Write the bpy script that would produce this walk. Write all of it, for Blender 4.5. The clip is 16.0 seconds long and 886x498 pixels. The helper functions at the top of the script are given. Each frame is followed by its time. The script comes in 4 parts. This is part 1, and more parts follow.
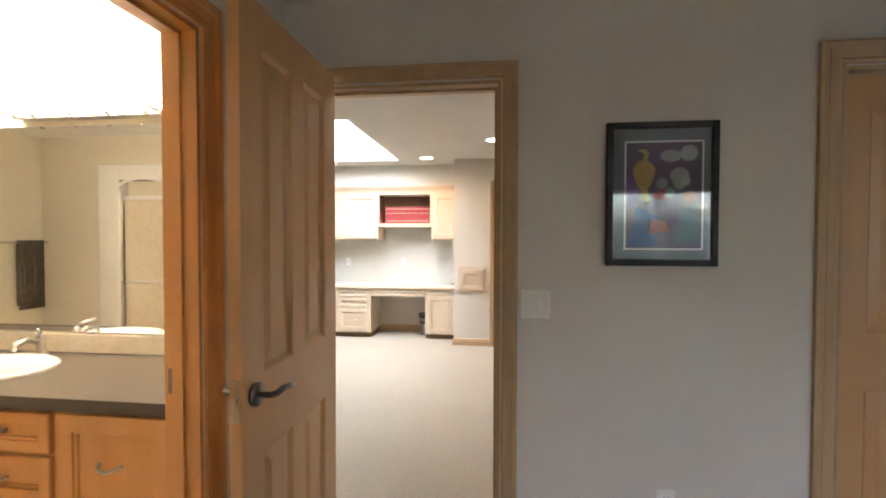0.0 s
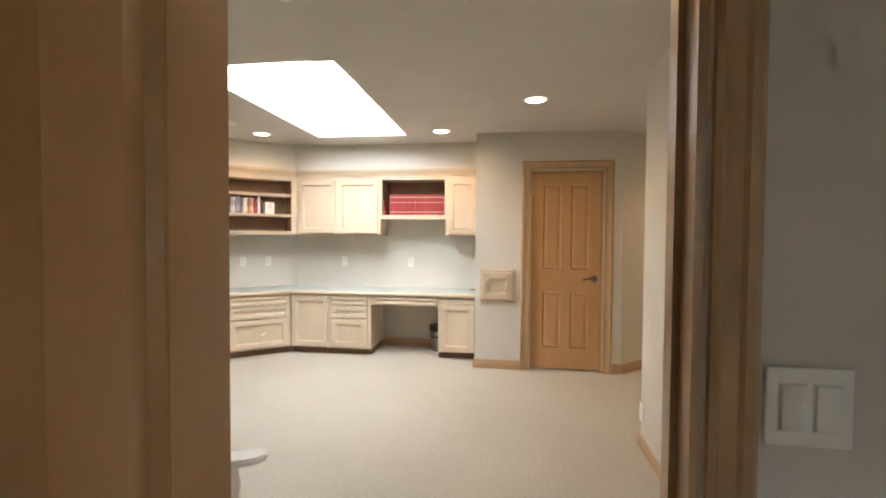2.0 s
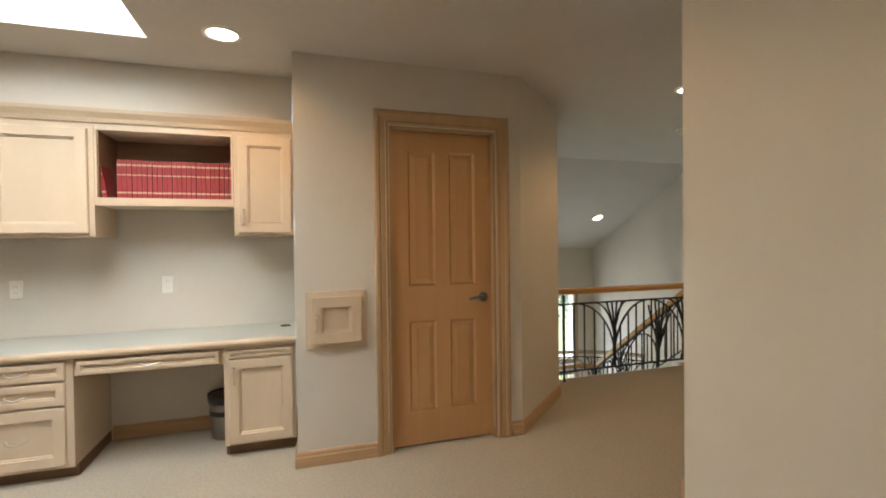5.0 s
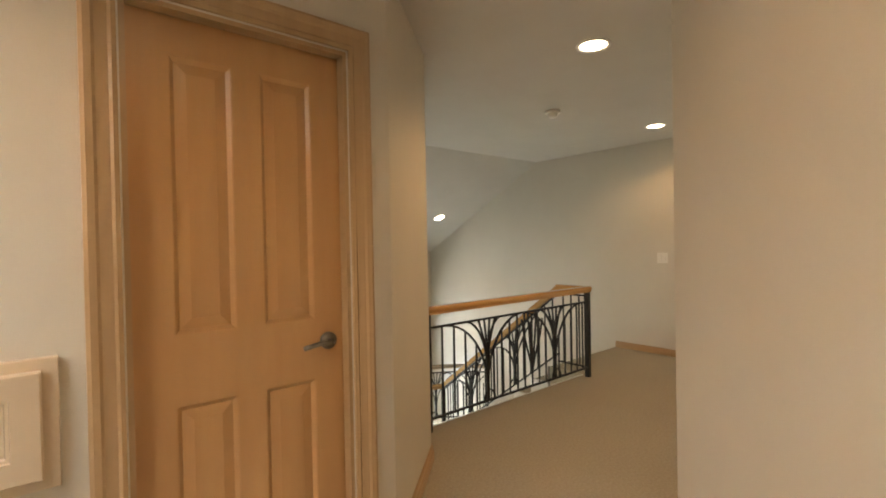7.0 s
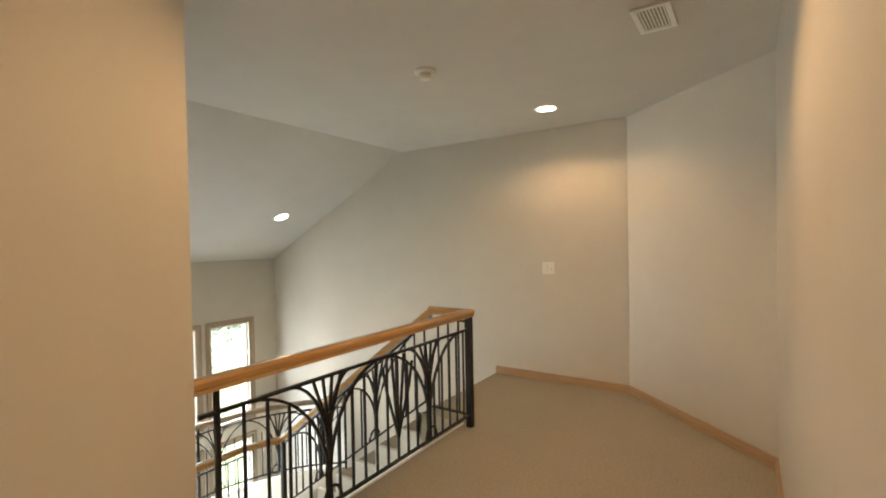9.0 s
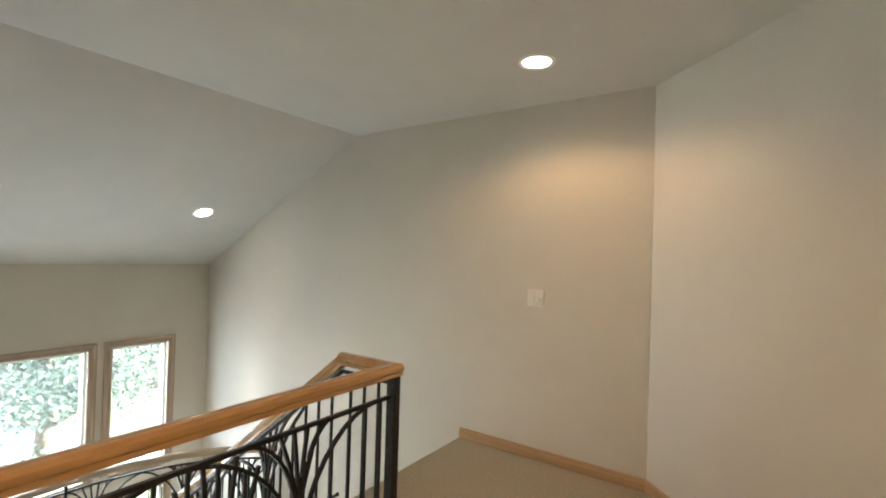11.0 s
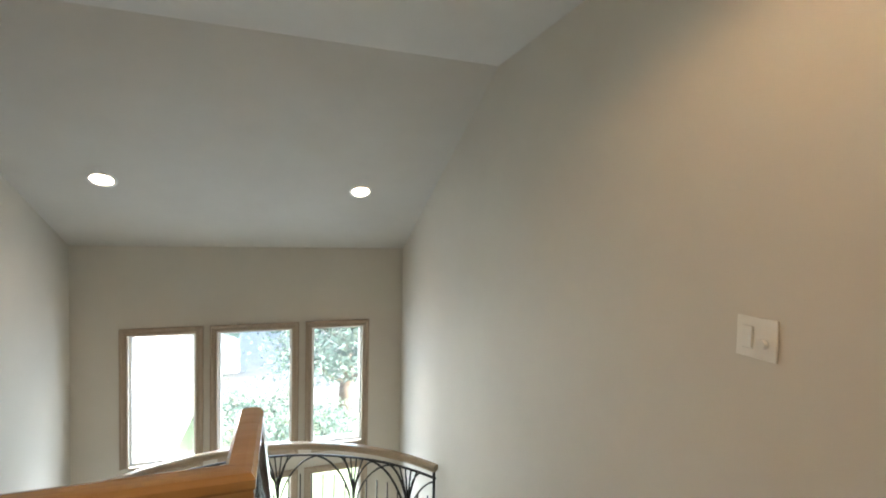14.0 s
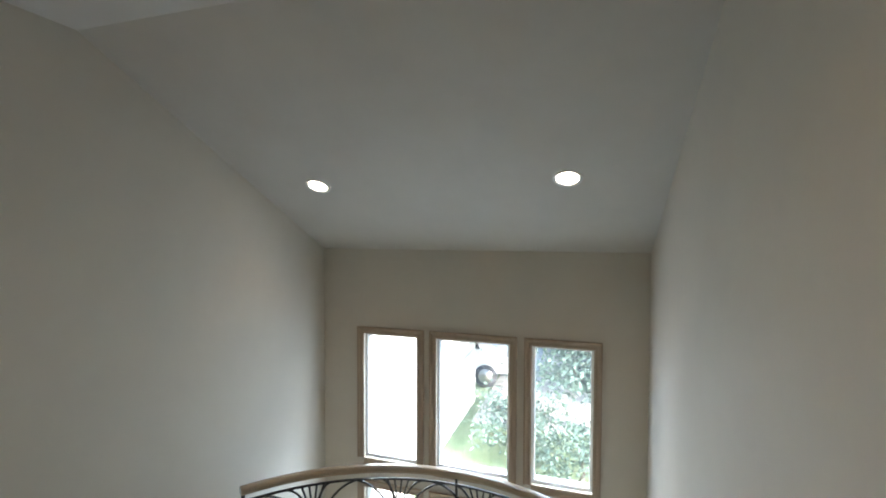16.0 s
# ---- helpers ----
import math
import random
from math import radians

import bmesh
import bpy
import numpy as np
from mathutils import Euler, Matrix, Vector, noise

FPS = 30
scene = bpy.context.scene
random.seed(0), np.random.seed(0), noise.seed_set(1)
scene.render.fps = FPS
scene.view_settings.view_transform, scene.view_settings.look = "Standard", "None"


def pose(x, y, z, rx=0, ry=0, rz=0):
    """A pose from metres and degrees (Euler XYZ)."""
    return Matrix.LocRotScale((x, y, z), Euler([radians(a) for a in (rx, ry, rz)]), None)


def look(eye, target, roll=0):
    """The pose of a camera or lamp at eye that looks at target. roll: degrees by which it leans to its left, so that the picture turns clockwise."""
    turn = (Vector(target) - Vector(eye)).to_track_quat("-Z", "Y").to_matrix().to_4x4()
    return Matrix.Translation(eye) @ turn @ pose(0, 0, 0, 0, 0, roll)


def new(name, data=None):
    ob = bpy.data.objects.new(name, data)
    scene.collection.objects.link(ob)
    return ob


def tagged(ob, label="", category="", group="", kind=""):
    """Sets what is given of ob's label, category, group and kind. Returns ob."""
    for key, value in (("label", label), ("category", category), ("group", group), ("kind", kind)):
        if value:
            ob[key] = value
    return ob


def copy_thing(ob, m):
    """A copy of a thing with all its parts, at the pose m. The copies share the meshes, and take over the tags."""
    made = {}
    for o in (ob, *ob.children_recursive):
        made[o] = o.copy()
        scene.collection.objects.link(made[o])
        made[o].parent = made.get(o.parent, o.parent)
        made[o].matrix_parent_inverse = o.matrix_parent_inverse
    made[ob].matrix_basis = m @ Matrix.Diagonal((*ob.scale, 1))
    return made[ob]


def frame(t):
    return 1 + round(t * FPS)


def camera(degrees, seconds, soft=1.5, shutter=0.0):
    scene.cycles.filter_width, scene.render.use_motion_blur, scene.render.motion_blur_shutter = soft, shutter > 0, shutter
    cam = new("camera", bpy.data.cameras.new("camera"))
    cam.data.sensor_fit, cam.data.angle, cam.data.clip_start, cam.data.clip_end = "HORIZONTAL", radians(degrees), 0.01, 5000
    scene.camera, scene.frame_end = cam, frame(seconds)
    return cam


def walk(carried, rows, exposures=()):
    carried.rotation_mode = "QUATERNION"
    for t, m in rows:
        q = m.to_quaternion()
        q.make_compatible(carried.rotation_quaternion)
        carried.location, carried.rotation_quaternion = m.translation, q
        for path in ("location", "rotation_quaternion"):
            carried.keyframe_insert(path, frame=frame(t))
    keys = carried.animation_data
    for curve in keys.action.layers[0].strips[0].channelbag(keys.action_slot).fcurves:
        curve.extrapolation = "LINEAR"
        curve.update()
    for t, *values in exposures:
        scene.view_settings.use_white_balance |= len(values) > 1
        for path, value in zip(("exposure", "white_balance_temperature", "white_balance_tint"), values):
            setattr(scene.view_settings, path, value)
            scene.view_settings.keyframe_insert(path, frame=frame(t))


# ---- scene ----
cam = camera(87.6, 16.0, soft=1.9)
PATH = [
    (0, (0.187, -0.323, 1.392), (-0.057, 1.661, 1.343), 0.1),
    (0.5, (0.155, -0.041, 1.385), (-0.142, 1.937, 1.335), 0.2),
    (1, (0.064, 0.238, 1.346), (-0.262, 2.21, 1.292), 0.8),
    (1.5, (-0.014, 0.568, 1.381), (-0.338, 2.54, 1.305), 0.6),
    (2, (-0.102, 0.875, 1.364), (-0.367, 2.857, 1.304), 0.4),
    (2.5, (-0.236, 1.183, 1.351), (-0.39, 3.176, 1.297), 0.1),
    (3, (-0.29, 1.519, 1.365), (-0.342, 3.517, 1.29), 0.2),
    (3.5, (-0.368, 1.846, 1.283), (-0.288, 3.844, 1.228), 0.2),
    (4, (-0.354, 2.16, 1.277), (-0.158, 4.149, 1.222), 0.0),
    (4.5, (-0.414, 2.494, 1.298), (-0.008, 4.452, 1.253), 0.1),
    (5, (-0.403, 2.821, 1.297), (0.21, 4.725, 1.27), -0.7),
    (5.2, (-0.432, 2.952, 1.295), (0.288, 4.817, 1.273), -1.0),
    (7.3, (0.105, 4.172, 1.29), (1.45, 5.652, 1.264), -1.1),
    (7.5, (0.168, 4.244, 1.3), (1.553, 5.685, 1.269), -1.1),
    (8, (0.391, 4.473, 1.348), (1.881, 5.805, 1.282), -0.1),
    (8.5, (0.671, 4.658, 1.324), (2.24, 5.898, 1.283), -0.2),
    (9, (0.97, 4.819, 1.352), (2.635, 5.926, 1.322), -1.1),
    (9.5, (1.255, 4.956, 1.361), (3.006, 5.922, 1.331), -1.3),
    (9.7, (1.37, 4.978, 1.363), (3.137, 5.916, 1.332), -1.4),
    (11.8, (2.618, 5.225, 1.365), (4.131, 6.533, 1.339), 0.9),
    (11.9, (2.653, 5.22, 1.372), (4.162, 6.53, 1.317), 0.0),
    (12, (2.726, 5.237, 1.373), (4.195, 6.594, 1.329), 1.1),
    (12.5, (2.983, 5.23, 1.364), (4.336, 6.701, 1.286), 1.7),
    (13, (3.352, 5.3, 1.375), (4.506, 6.931, 1.28), 1.6),
    (13.5, (3.657, 5.4, 1.359), (4.582, 7.172, 1.274), 0.4),
    (14, (3.948, 5.496, 1.365), (4.592, 7.388, 1.288), 1.2),
    (14.5, (4.229, 5.64, 1.407), (4.548, 7.612, 1.314), 1.7),
    (15, (4.487, 5.876, 1.395), (4.431, 7.873, 1.314), 1.7),
    (15.5, (4.568, 6.086, 1.366), (4.228, 8.056, 1.292), 1.0),
    (16, (4.702, 6.366, 1.329), (4.099, 8.272, 1.258), 0.2),
]
EXPOSE = [(0.0, 3.75, 6150, 13), (1.5, 3.5, 6200, 12), (2.5, 3.1, 6500, 10), (3.5, 2.85, 6600, 10), (5.0, 2.75, 6850, 11), (7.5, 3.28, 7600, 13), (8.5, 3.38, 7400, 13), (9.5, 3.4, 6800, 12), (12.5, 3.4, 6450, 11), (14.0, 3.12, 6400, 11), (15.0, 2.8, 6200, 11), (16.0, 2.58, 6100, 11)]
walk(cam, [(t, look(eye, target, roll)) for t, eye, target, roll in PATH], EXPOSE)

# ---- world, sun, large lights ----
world = bpy.data.worlds.new("sky")
scene.world = world
world.use_nodes = True
wn = world.node_tree
bgn = wn.nodes["Background"]
skyt = wn.nodes.new("ShaderNodeTexSky")
skyt.sky_type, skyt.sun_disc = "NISHITA", False
skyt.sun_elevation, skyt.sun_rotation = radians(22), radians(110)
wn.links.new(skyt.outputs[0], bgn.inputs[0])
bgn.inputs[1].default_value = 0.15


def lamp(name, kind, m, energy, colour, **more):
    data = bpy.data.lights.new(name, kind)
    data.energy, data.color = energy, colour
    ob = new(name, data)
    ob.matrix_basis = m
    if kind == "AREA":
        data.shape, data.size, data.size_y = "RECTANGLE", more["w"], more["h"]
    if kind == "SPOT":
        data.spot_size, data.spot_blend, data.shadow_soft_size = radians(more["cone"]), more["blend"], 0.05
    if kind == "POINT":
        data.shadow_soft_size = more["r"]
    if kind == "SUN":
        data.angle = radians(more["angle"])
    return ob


lamp("sun", "SUN", look((30 * math.sin(radians(110)), 30 * math.cos(radians(110)), 12.1), (0, 0, 0)), 5.0, (1.0, 0.95, 0.88), angle=0.6)
DAY = (0.72, 0.87, 1.0)
lamp("skylight_daylight", "AREA", pose(-1.615, 4.605, 3.2, 25, 0, 0), 15, (0.86, 0.94, 1.0), w=0.95, h=1.9)
lamp("stair_window_daylight", "AREA", pose(3.64, 10.62, -0.32, -90, 0, 0), 4, DAY, w=2.3, h=1.2)
lamp("lower_window_daylight", "AREA", pose(3.64, 10.62, -1.85, -90, 0, 0), 5, DAY, w=2.3, h=1.1)
lamp("stair_sky_daylight", "AREA", look((3.64, 12.7, 3.0), (3.64, 10.6, -0.4)), 290, DAY, w=3.2, h=1.6)
SPOT_W, SPOT_C = 2.5, (1.0, 0.63, 0.32)
lamp("bedroom_window_daylight", "AREA", pose(2.68, -3.7, 2.85, 48, 0, 0), 48, (0.86, 0.93, 1.0), w=2.0, h=0.9)
lamp("bedroom_sky_daylight", "AREA", look((2.68, -5.0, 2.9), (2.0, -2.0, 1.4)), 60, (0.92, 0.87, 1.0), w=2.4, h=1.2)

# ---- materials ----


def nodes(name):
    m = bpy.data.materials.new(name)
    m.use_nodes = True
    t = m.node_tree
    return m, t, t.nodes["Principled BSDF"]


def surface(name, a, b, rough=0.6, scale=(6, 6, 6), detail=6, bump=0.0, bscale=200, metal=0.0, big=0.0, coat=0.0, coat_rough=0.25):
    """Colour between a and b along a noise stretched by scale; a second, larger noise of weight big; fine relief."""
    m, t, p = nodes(name)
    N, L = t.nodes.new, t.links.new
    co, mp, nz, mix = N("ShaderNodeTexCoord"), N("ShaderNodeMapping"), N("ShaderNodeTexNoise"), N("ShaderNodeMix")
    mix.data_type = "RGBA"
    mp.inputs["Scale"].default_value = scale
    L(co.outputs["Object"], mp.inputs[0])
    L(mp.outputs[0], nz.inputs[0])
    nz.inputs["Scale"].default_value, nz.inputs["Detail"].default_value, nz.inputs["Roughness"].default_value = 1.0, detail, 0.6
    ramp = N("ShaderNodeMapRange")
    ramp.inputs[1].default_value, ramp.inputs[2].default_value = 0.3, 0.7
    L(nz.outputs[0], ramp.inputs[0])
    fac = ramp.outputs[0]
    if big:
        n2, ma = N("ShaderNodeTexNoise"), N("ShaderNodeMath")
        n2.inputs["Scale"].default_value, n2.inputs["Detail"].default_value = 1.3, 3
        L(co.outputs["Object"], n2.inputs[0])
        ma.operation = "MULTIPLY_ADD"
        ma.inputs[1].default_value = big
        L(n2.outputs[0], ma.inputs[0])
        L(fac, ma.inputs[2])
        sub = N("ShaderNodeMath")
        sub.operation, sub.use_clamp = "SUBTRACT", True
        sub.inputs[1].default_value = big * 0.5
        L(ma.outputs[0], sub.inputs[0])
        fac = sub.outputs[0]
    L(fac, mix.inputs[0])
    mix.inputs[6].default_value, mix.inputs[7].default_value = (*a, 1), (*b, 1)
    L(mix.outputs[2], p.inputs["Base Color"])
    p.inputs["Roughness"].default_value, p.inputs["Metallic"].default_value = rough, metal
    p.inputs["Coat Weight"].default_value = coat
    p.inputs["Coat Roughness"].default_value = coat_rough
    if bump:
        bn, bz = N("ShaderNodeBump"), N("ShaderNodeTexNoise")
        bz.inputs["Scale"].default_value, bz.inputs["Detail"].default_value = bscale, 3
        L(co.outputs["Object"], bz.inputs[0])
        L(bz.outputs[0], bn.inputs["Height"])
        bn.inputs["Strength"].default_value, bn.inputs["Distance"].default_value = bump, 0.004
        L(bn.outputs[0], p.inputs["Normal"])
    return m


def glow(name, colour, power):
    m, t, p = nodes(name)
    p.inputs["Base Color"].default_value = (*colour, 1)
    p.inputs["Emission Color"].default_value = (*colour, 1)
    p.inputs["Emission Strength"].default_value = power
    return m


def glass(name, tint=(1, 1, 1), dust=0.0):
    m, t, p = nodes(name)
    mix, tr, gl, lw = (t.nodes.new("ShaderNode" + k) for k in ("MixShader", "BsdfTransparent", "BsdfGlossy", "Fresnel"))
    gl.inputs["Roughness"].default_value = 0.02
    tr.inputs[0].default_value = (*tint, 1)
    t.links.new(lw.outputs[0], mix.inputs[0])
    clear = tr
    # a translucent share lays a veil of glare over the view outside
    if dust:
        clear, tl = t.nodes.new("ShaderNodeMixShader"), t.nodes.new("ShaderNodeBsdfTranslucent")
        clear.inputs[0].default_value = dust
        tl.inputs[0].default_value = (0.85, 0.88, 0.9, 1)
        t.links.new(tr.outputs[0], clear.inputs[1])
        t.links.new(tl.outputs[0], clear.inputs[2])
    t.links.new(clear.outputs[0], mix.inputs[1])
    t.links.new(gl.outputs[0], mix.inputs[2])
    t.links.new(mix.outputs[0], t.nodes["Material Output"].inputs[0])
    return m


M_WALL = surface("wall_paint", (0.60, 0.56, 0.49), (0.63, 0.59, 0.515), 0.75, (2, 2, 2), 4, 0.12, 260, big=0.4)
M_BATHWALL = surface("bath_wall_paint", (0.70, 0.64, 0.50), (0.73, 0.67, 0.53), 0.7, (2, 2, 2), 4, 0.12, 260)
M_CEIL = surface("ceiling_paint", (0.58, 0.555, 0.51), (0.61, 0.585, 0.54), 0.85, (3, 3, 3), 4, 0.25, 180, big=0.3)
M_WHITE = surface("white_paint", (0.80, 0.79, 0.76), (0.84, 0.83, 0.80), 0.5, (5, 5, 5), 3, 0.05, 200)
M_CARPET = surface("carpet", (0.355, 0.312, 0.24), (0.46, 0.412, 0.328), 0.95, (70, 70, 70), 8, 0.6, 420, big=0.7)
M_DOOR = surface("door_maple", (0.47, 0.25, 0.10), (0.53, 0.30, 0.13), 0.33, (9, 9, 1.1), 8, 0.04, 90, big=0.9, coat=0.45)
M_CASING = surface("casing_maple", (0.40, 0.26, 0.135), (0.48, 0.325, 0.18), 0.4, (11, 11, 1.2), 8, 0.05, 90, big=0.7, coat=0.2)
M_TRIMH = surface("baseboard_maple", (0.42, 0.265, 0.14), (0.50, 0.33, 0.18), 0.42, (3, 3, 40), 6, 0.05, 90, coat=0.15)
M_BATHWOOD = surface("orange_maple", (0.50, 0.215, 0.05), (0.60, 0.29, 0.085), 0.35, (9, 9, 1.1), 8, 0.05, 90, big=0.8, coat=0.3)
M_CAB = surface("pickled_maple", (0.57, 0.455, 0.325), (0.615, 0.495, 0.36), 0.45, (7, 7, 1.1), 8, 0.05, 110, big=1.0, coat=0.15)
M_CABH = surface("pickled_maple_flat", (0.56, 0.435, 0.30), (0.60, 0.475, 0.335), 0.45, (2, 2, 30), 7, 0.05, 110, coat=0.1)
# cabinet maple darkened: the shade inside open shelves is in this colour
M_CABIN = surface("cabinet_inside_shade", (0.20, 0.115, 0.065), (0.26, 0.155, 0.09), 0.6, (3, 3, 22), 6)
# brown darkened for the shade under cabinets; the roof uses it as plain brown
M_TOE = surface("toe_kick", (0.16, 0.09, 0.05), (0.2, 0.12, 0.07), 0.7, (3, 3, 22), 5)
M_COUNTER = surface("counter_laminate", (0.38, 0.40, 0.36), (0.45, 0.465, 0.42), 0.32, (130, 130, 130), 4, 0.02, 400)
M_BATHTOP = surface("bath_counter", (0.085, 0.066, 0.046), (0.115, 0.092, 0.066), 0.35, (150, 150, 150), 4)
M_BATHEDGE = surface("bath_counter_edge", (0.05, 0.04, 0.03), (0.07, 0.055, 0.04), 0.4, (90, 90, 90), 4)
M_SPLASH = surface("backsplash_tile", (0.62, 0.54, 0.40), (0.70, 0.62, 0.48), 0.3, (20, 20, 20), 4)
M_RAIL = surface("handrail_maple", (0.43, 0.225, 0.075), (0.54, 0.305, 0.115), 0.25, (2.2, 28, 28), 7, 0.04, 90, big=0.4, coat=1.0, coat_rough=0.14)
M_RAILY = surface("handrail_maple_along", (0.43, 0.225, 0.075), (0.54, 0.305, 0.115), 0.25, (28, 2.2, 28), 7, 0.04, 90, big=0.4, coat=1.0, coat_rough=0.14)
# handrail maple made paler and greyer, window glare put into the colour
M_RAILG = surface("handrail_maple_glare", (0.36, 0.27, 0.18), (0.45, 0.35, 0.245), 0.25, (6, 6, 28), 7, 0.04, 90, big=0.4, coat=1.0, coat_rough=0.14)
M_IRON = surface("wrought_iron", (0.024, 0.023, 0.022), (0.05, 0.047, 0.045), 0.33, (60, 60, 60), 5, 0.3, 150, metal=0.7)
M_NICKEL = surface("brushed_nickel", (0.42, 0.40, 0.37), (0.50, 0.48, 0.45), 0.3, (90, 90, 90), 3, metal=1.0)
M_PULL = surface("cabinet_pull", (0.55, 0.50, 0.42), (0.62, 0.57, 0.5), 0.35, (90, 90, 90), 3, metal=0.8)
M_BRONZE = surface("dark_nickel", (0.16, 0.145, 0.13), (0.22, 0.20, 0.18), 0.3, (90, 90, 90), 3, metal=1.0)
M_PLATE = surface("switch_plastic", (0.76, 0.74, 0.68), (0.80, 0.78, 0.72), 0.4, (10, 10, 10), 3)
M_SLOT = surface("dark_slot", (0.10, 0.09, 0.08), (0.13, 0.12, 0.11), 0.6, (30, 30, 30), 3)
# switch plastic greyed, paints the shadow line round the controls
M_SLOTG = surface("grey_gap_shade", (0.62, 0.60, 0.55), (0.67, 0.65, 0.60), 0.6, (30, 30, 30), 3)
M_DUCT = surface("grey_duct", (0.24, 0.23, 0.21), (0.30, 0.29, 0.27), 0.6, (30, 30, 30), 3)
M_DISC = glow("lamp_disc", (1.0, 0.86, 0.66), 2.2)
M_SHADE = glow("frosted_shade", (1.0, 0.86, 0.66), 5.2)
M_FRAMEB = surface("black_frame", (0.007, 0.007, 0.007), (0.014, 0.013, 0.013), 0.5, (20, 20, 20), 4)
M_MAT = surface("grey_mat", (0.17, 0.18, 0.19), (0.20, 0.21, 0.22), 0.8, (40, 40, 40), 3)
M_GLASS = glass("window_glass")
# clean glass with a little glare haze put into the shader
M_DUSTY = glass("hazed_window_glass", dust=0.012)
M_PICGLASS = glass("picture_glass", (0.97, 0.98, 0.98))
M_MIRROR = surface("mirror", (0.9, 0.9, 0.88), (0.9, 0.9, 0.88), 0.01, metal=1.0)
M_PORC = surface("porcelain", (0.82, 0.80, 0.76), (0.85, 0.83, 0.79), 0.12, (5, 5, 5), 3, coat=0.4)
M_TOWEL = surface("dark_towel", (0.055, 0.042, 0.03), (0.12, 0.095, 0.07), 0.95, (60, 60, 20), 6, 0.8, 300)
M_BOOKRED = surface("red_leather", (0.23, 0.012, 0.016), (0.31, 0.024, 0.026), 0.5, (30, 30, 30), 4)
M_GOLD = surface("gilt_band", (0.50, 0.34, 0.22), (0.58, 0.42, 0.28), 0.5, (30, 30, 30), 4)
M_PAPER = surface("paper", (0.66, 0.62, 0.54), (0.74, 0.70, 0.62), 0.85, (4, 4, 300), 4)
M_SPINE = [surface("spine_" + n, c, tuple(v * 1.2 for v in c), 0.5, (20, 20, 20), 3) for n, c in (("dark", (0.06, 0.05, 0.06)), ("red", (0.42, 0.05, 0.04)), ("blue", (0.10, 0.16, 0.30)), ("cream", (0.62, 0.58, 0.50)))]
M_BIN = surface("bin_metal", (0.20, 0.18, 0.16), (0.27, 0.25, 0.22), 0.4, (60, 60, 4), 4, metal=0.6)
M_BLACK = surface("black_plastic", (0.015, 0.015, 0.015), (0.03, 0.03, 0.03), 0.5, (30, 30, 30), 3)
M_SLAT = surface("blind_slat", (0.70, 0.70, 0.68), (0.76, 0.76, 0.74), 0.5, (4, 40, 40), 3)
M_WINFR = surface("window_casing", (0.34, 0.26, 0.185), (0.42, 0.33, 0.245), 0.5, (25, 25, 2), 6, coat=0.1)
M_SIDING = surface("white_siding", (0.74, 0.74, 0.72), (0.82, 0.82, 0.80), 0.7, (0.6, 0.6, 14), 5)
M_LAWN = surface("lawn", (0.13, 0.18, 0.085), (0.22, 0.27, 0.15), 0.95, (3, 3, 3), 8, big=0.6)
M_DRIVE = surface("concrete_drive", (0.42, 0.41, 0.38), (0.52, 0.50, 0.47), 0.9, (4, 4, 4), 7, 0.3, 60, big=0.5)
M_BARK = surface("bark", (0.09, 0.065, 0.045), (0.17, 0.13, 0.10), 0.95, (30, 30, 6), 6, 0.8, 60)
M_LEAF = surface("leaf", (0.07, 0.115, 0.085), (0.135, 0.185, 0.145), 0.9, (1.5, 1.5, 1.5), 6, big=0.6)
M_CARW = surface("white_car_paint", (0.75, 0.75, 0.75), (0.78, 0.78, 0.78), 0.25, (3, 3, 3), 3, coat=1.0)
M_CARG = surface("car_window", (0.02, 0.025, 0.03), (0.03, 0.035, 0.04), 0.08, (3, 3, 3), 3)
M_TYRE = surface("tyre_rubber", (0.035, 0.035, 0.037), (0.055, 0.055, 0.058), 0.85, (40, 40, 40), 4)

# ---- mesh helpers ----
Z = Vector((0, 0, 1))
ID = Matrix.Identity(4)


def box(bm, x0, x1, y0, y1, z0, z1, bev=0.0):
    vs = [bm.verts.new((x, y, z)) for z in (z0, z1) for y in (y0, y1) for x in (x0, x1)]
    fs = [bm.faces.new([vs[i] for i in f]) for f in ((0, 2, 3, 1), (4, 5, 7, 6), (0, 1, 5, 4), (2, 6, 7, 3), (0, 4, 6, 2), (1, 3, 7, 5))]
    if bev:
        es = list({e for f in fs for e in f.edges})
        bmesh.ops.bevel(bm, geom=es, offset=bev, segments=2, affect="EDGES", profile=0.6)
    return bm


def boxes(*rows, bev=0.0):
    bm = bmesh.new()
    for r in rows:
        box(bm, *r, bev=bev)
    return bm


def prism(bm, pts, z0, z1):
    lo = [bm.verts.new((x, y, z0)) for x, y in pts]
    hi = [bm.verts.new((x, y, z1)) for x, y in pts]
    bm.faces.new(hi)
    bm.faces.new(lo[::-1])
    for i in range(len(pts)):
        j = (i + 1) % len(pts)
        bm.faces.new((lo[i], lo[j], hi[j], hi[i]))
    return bm


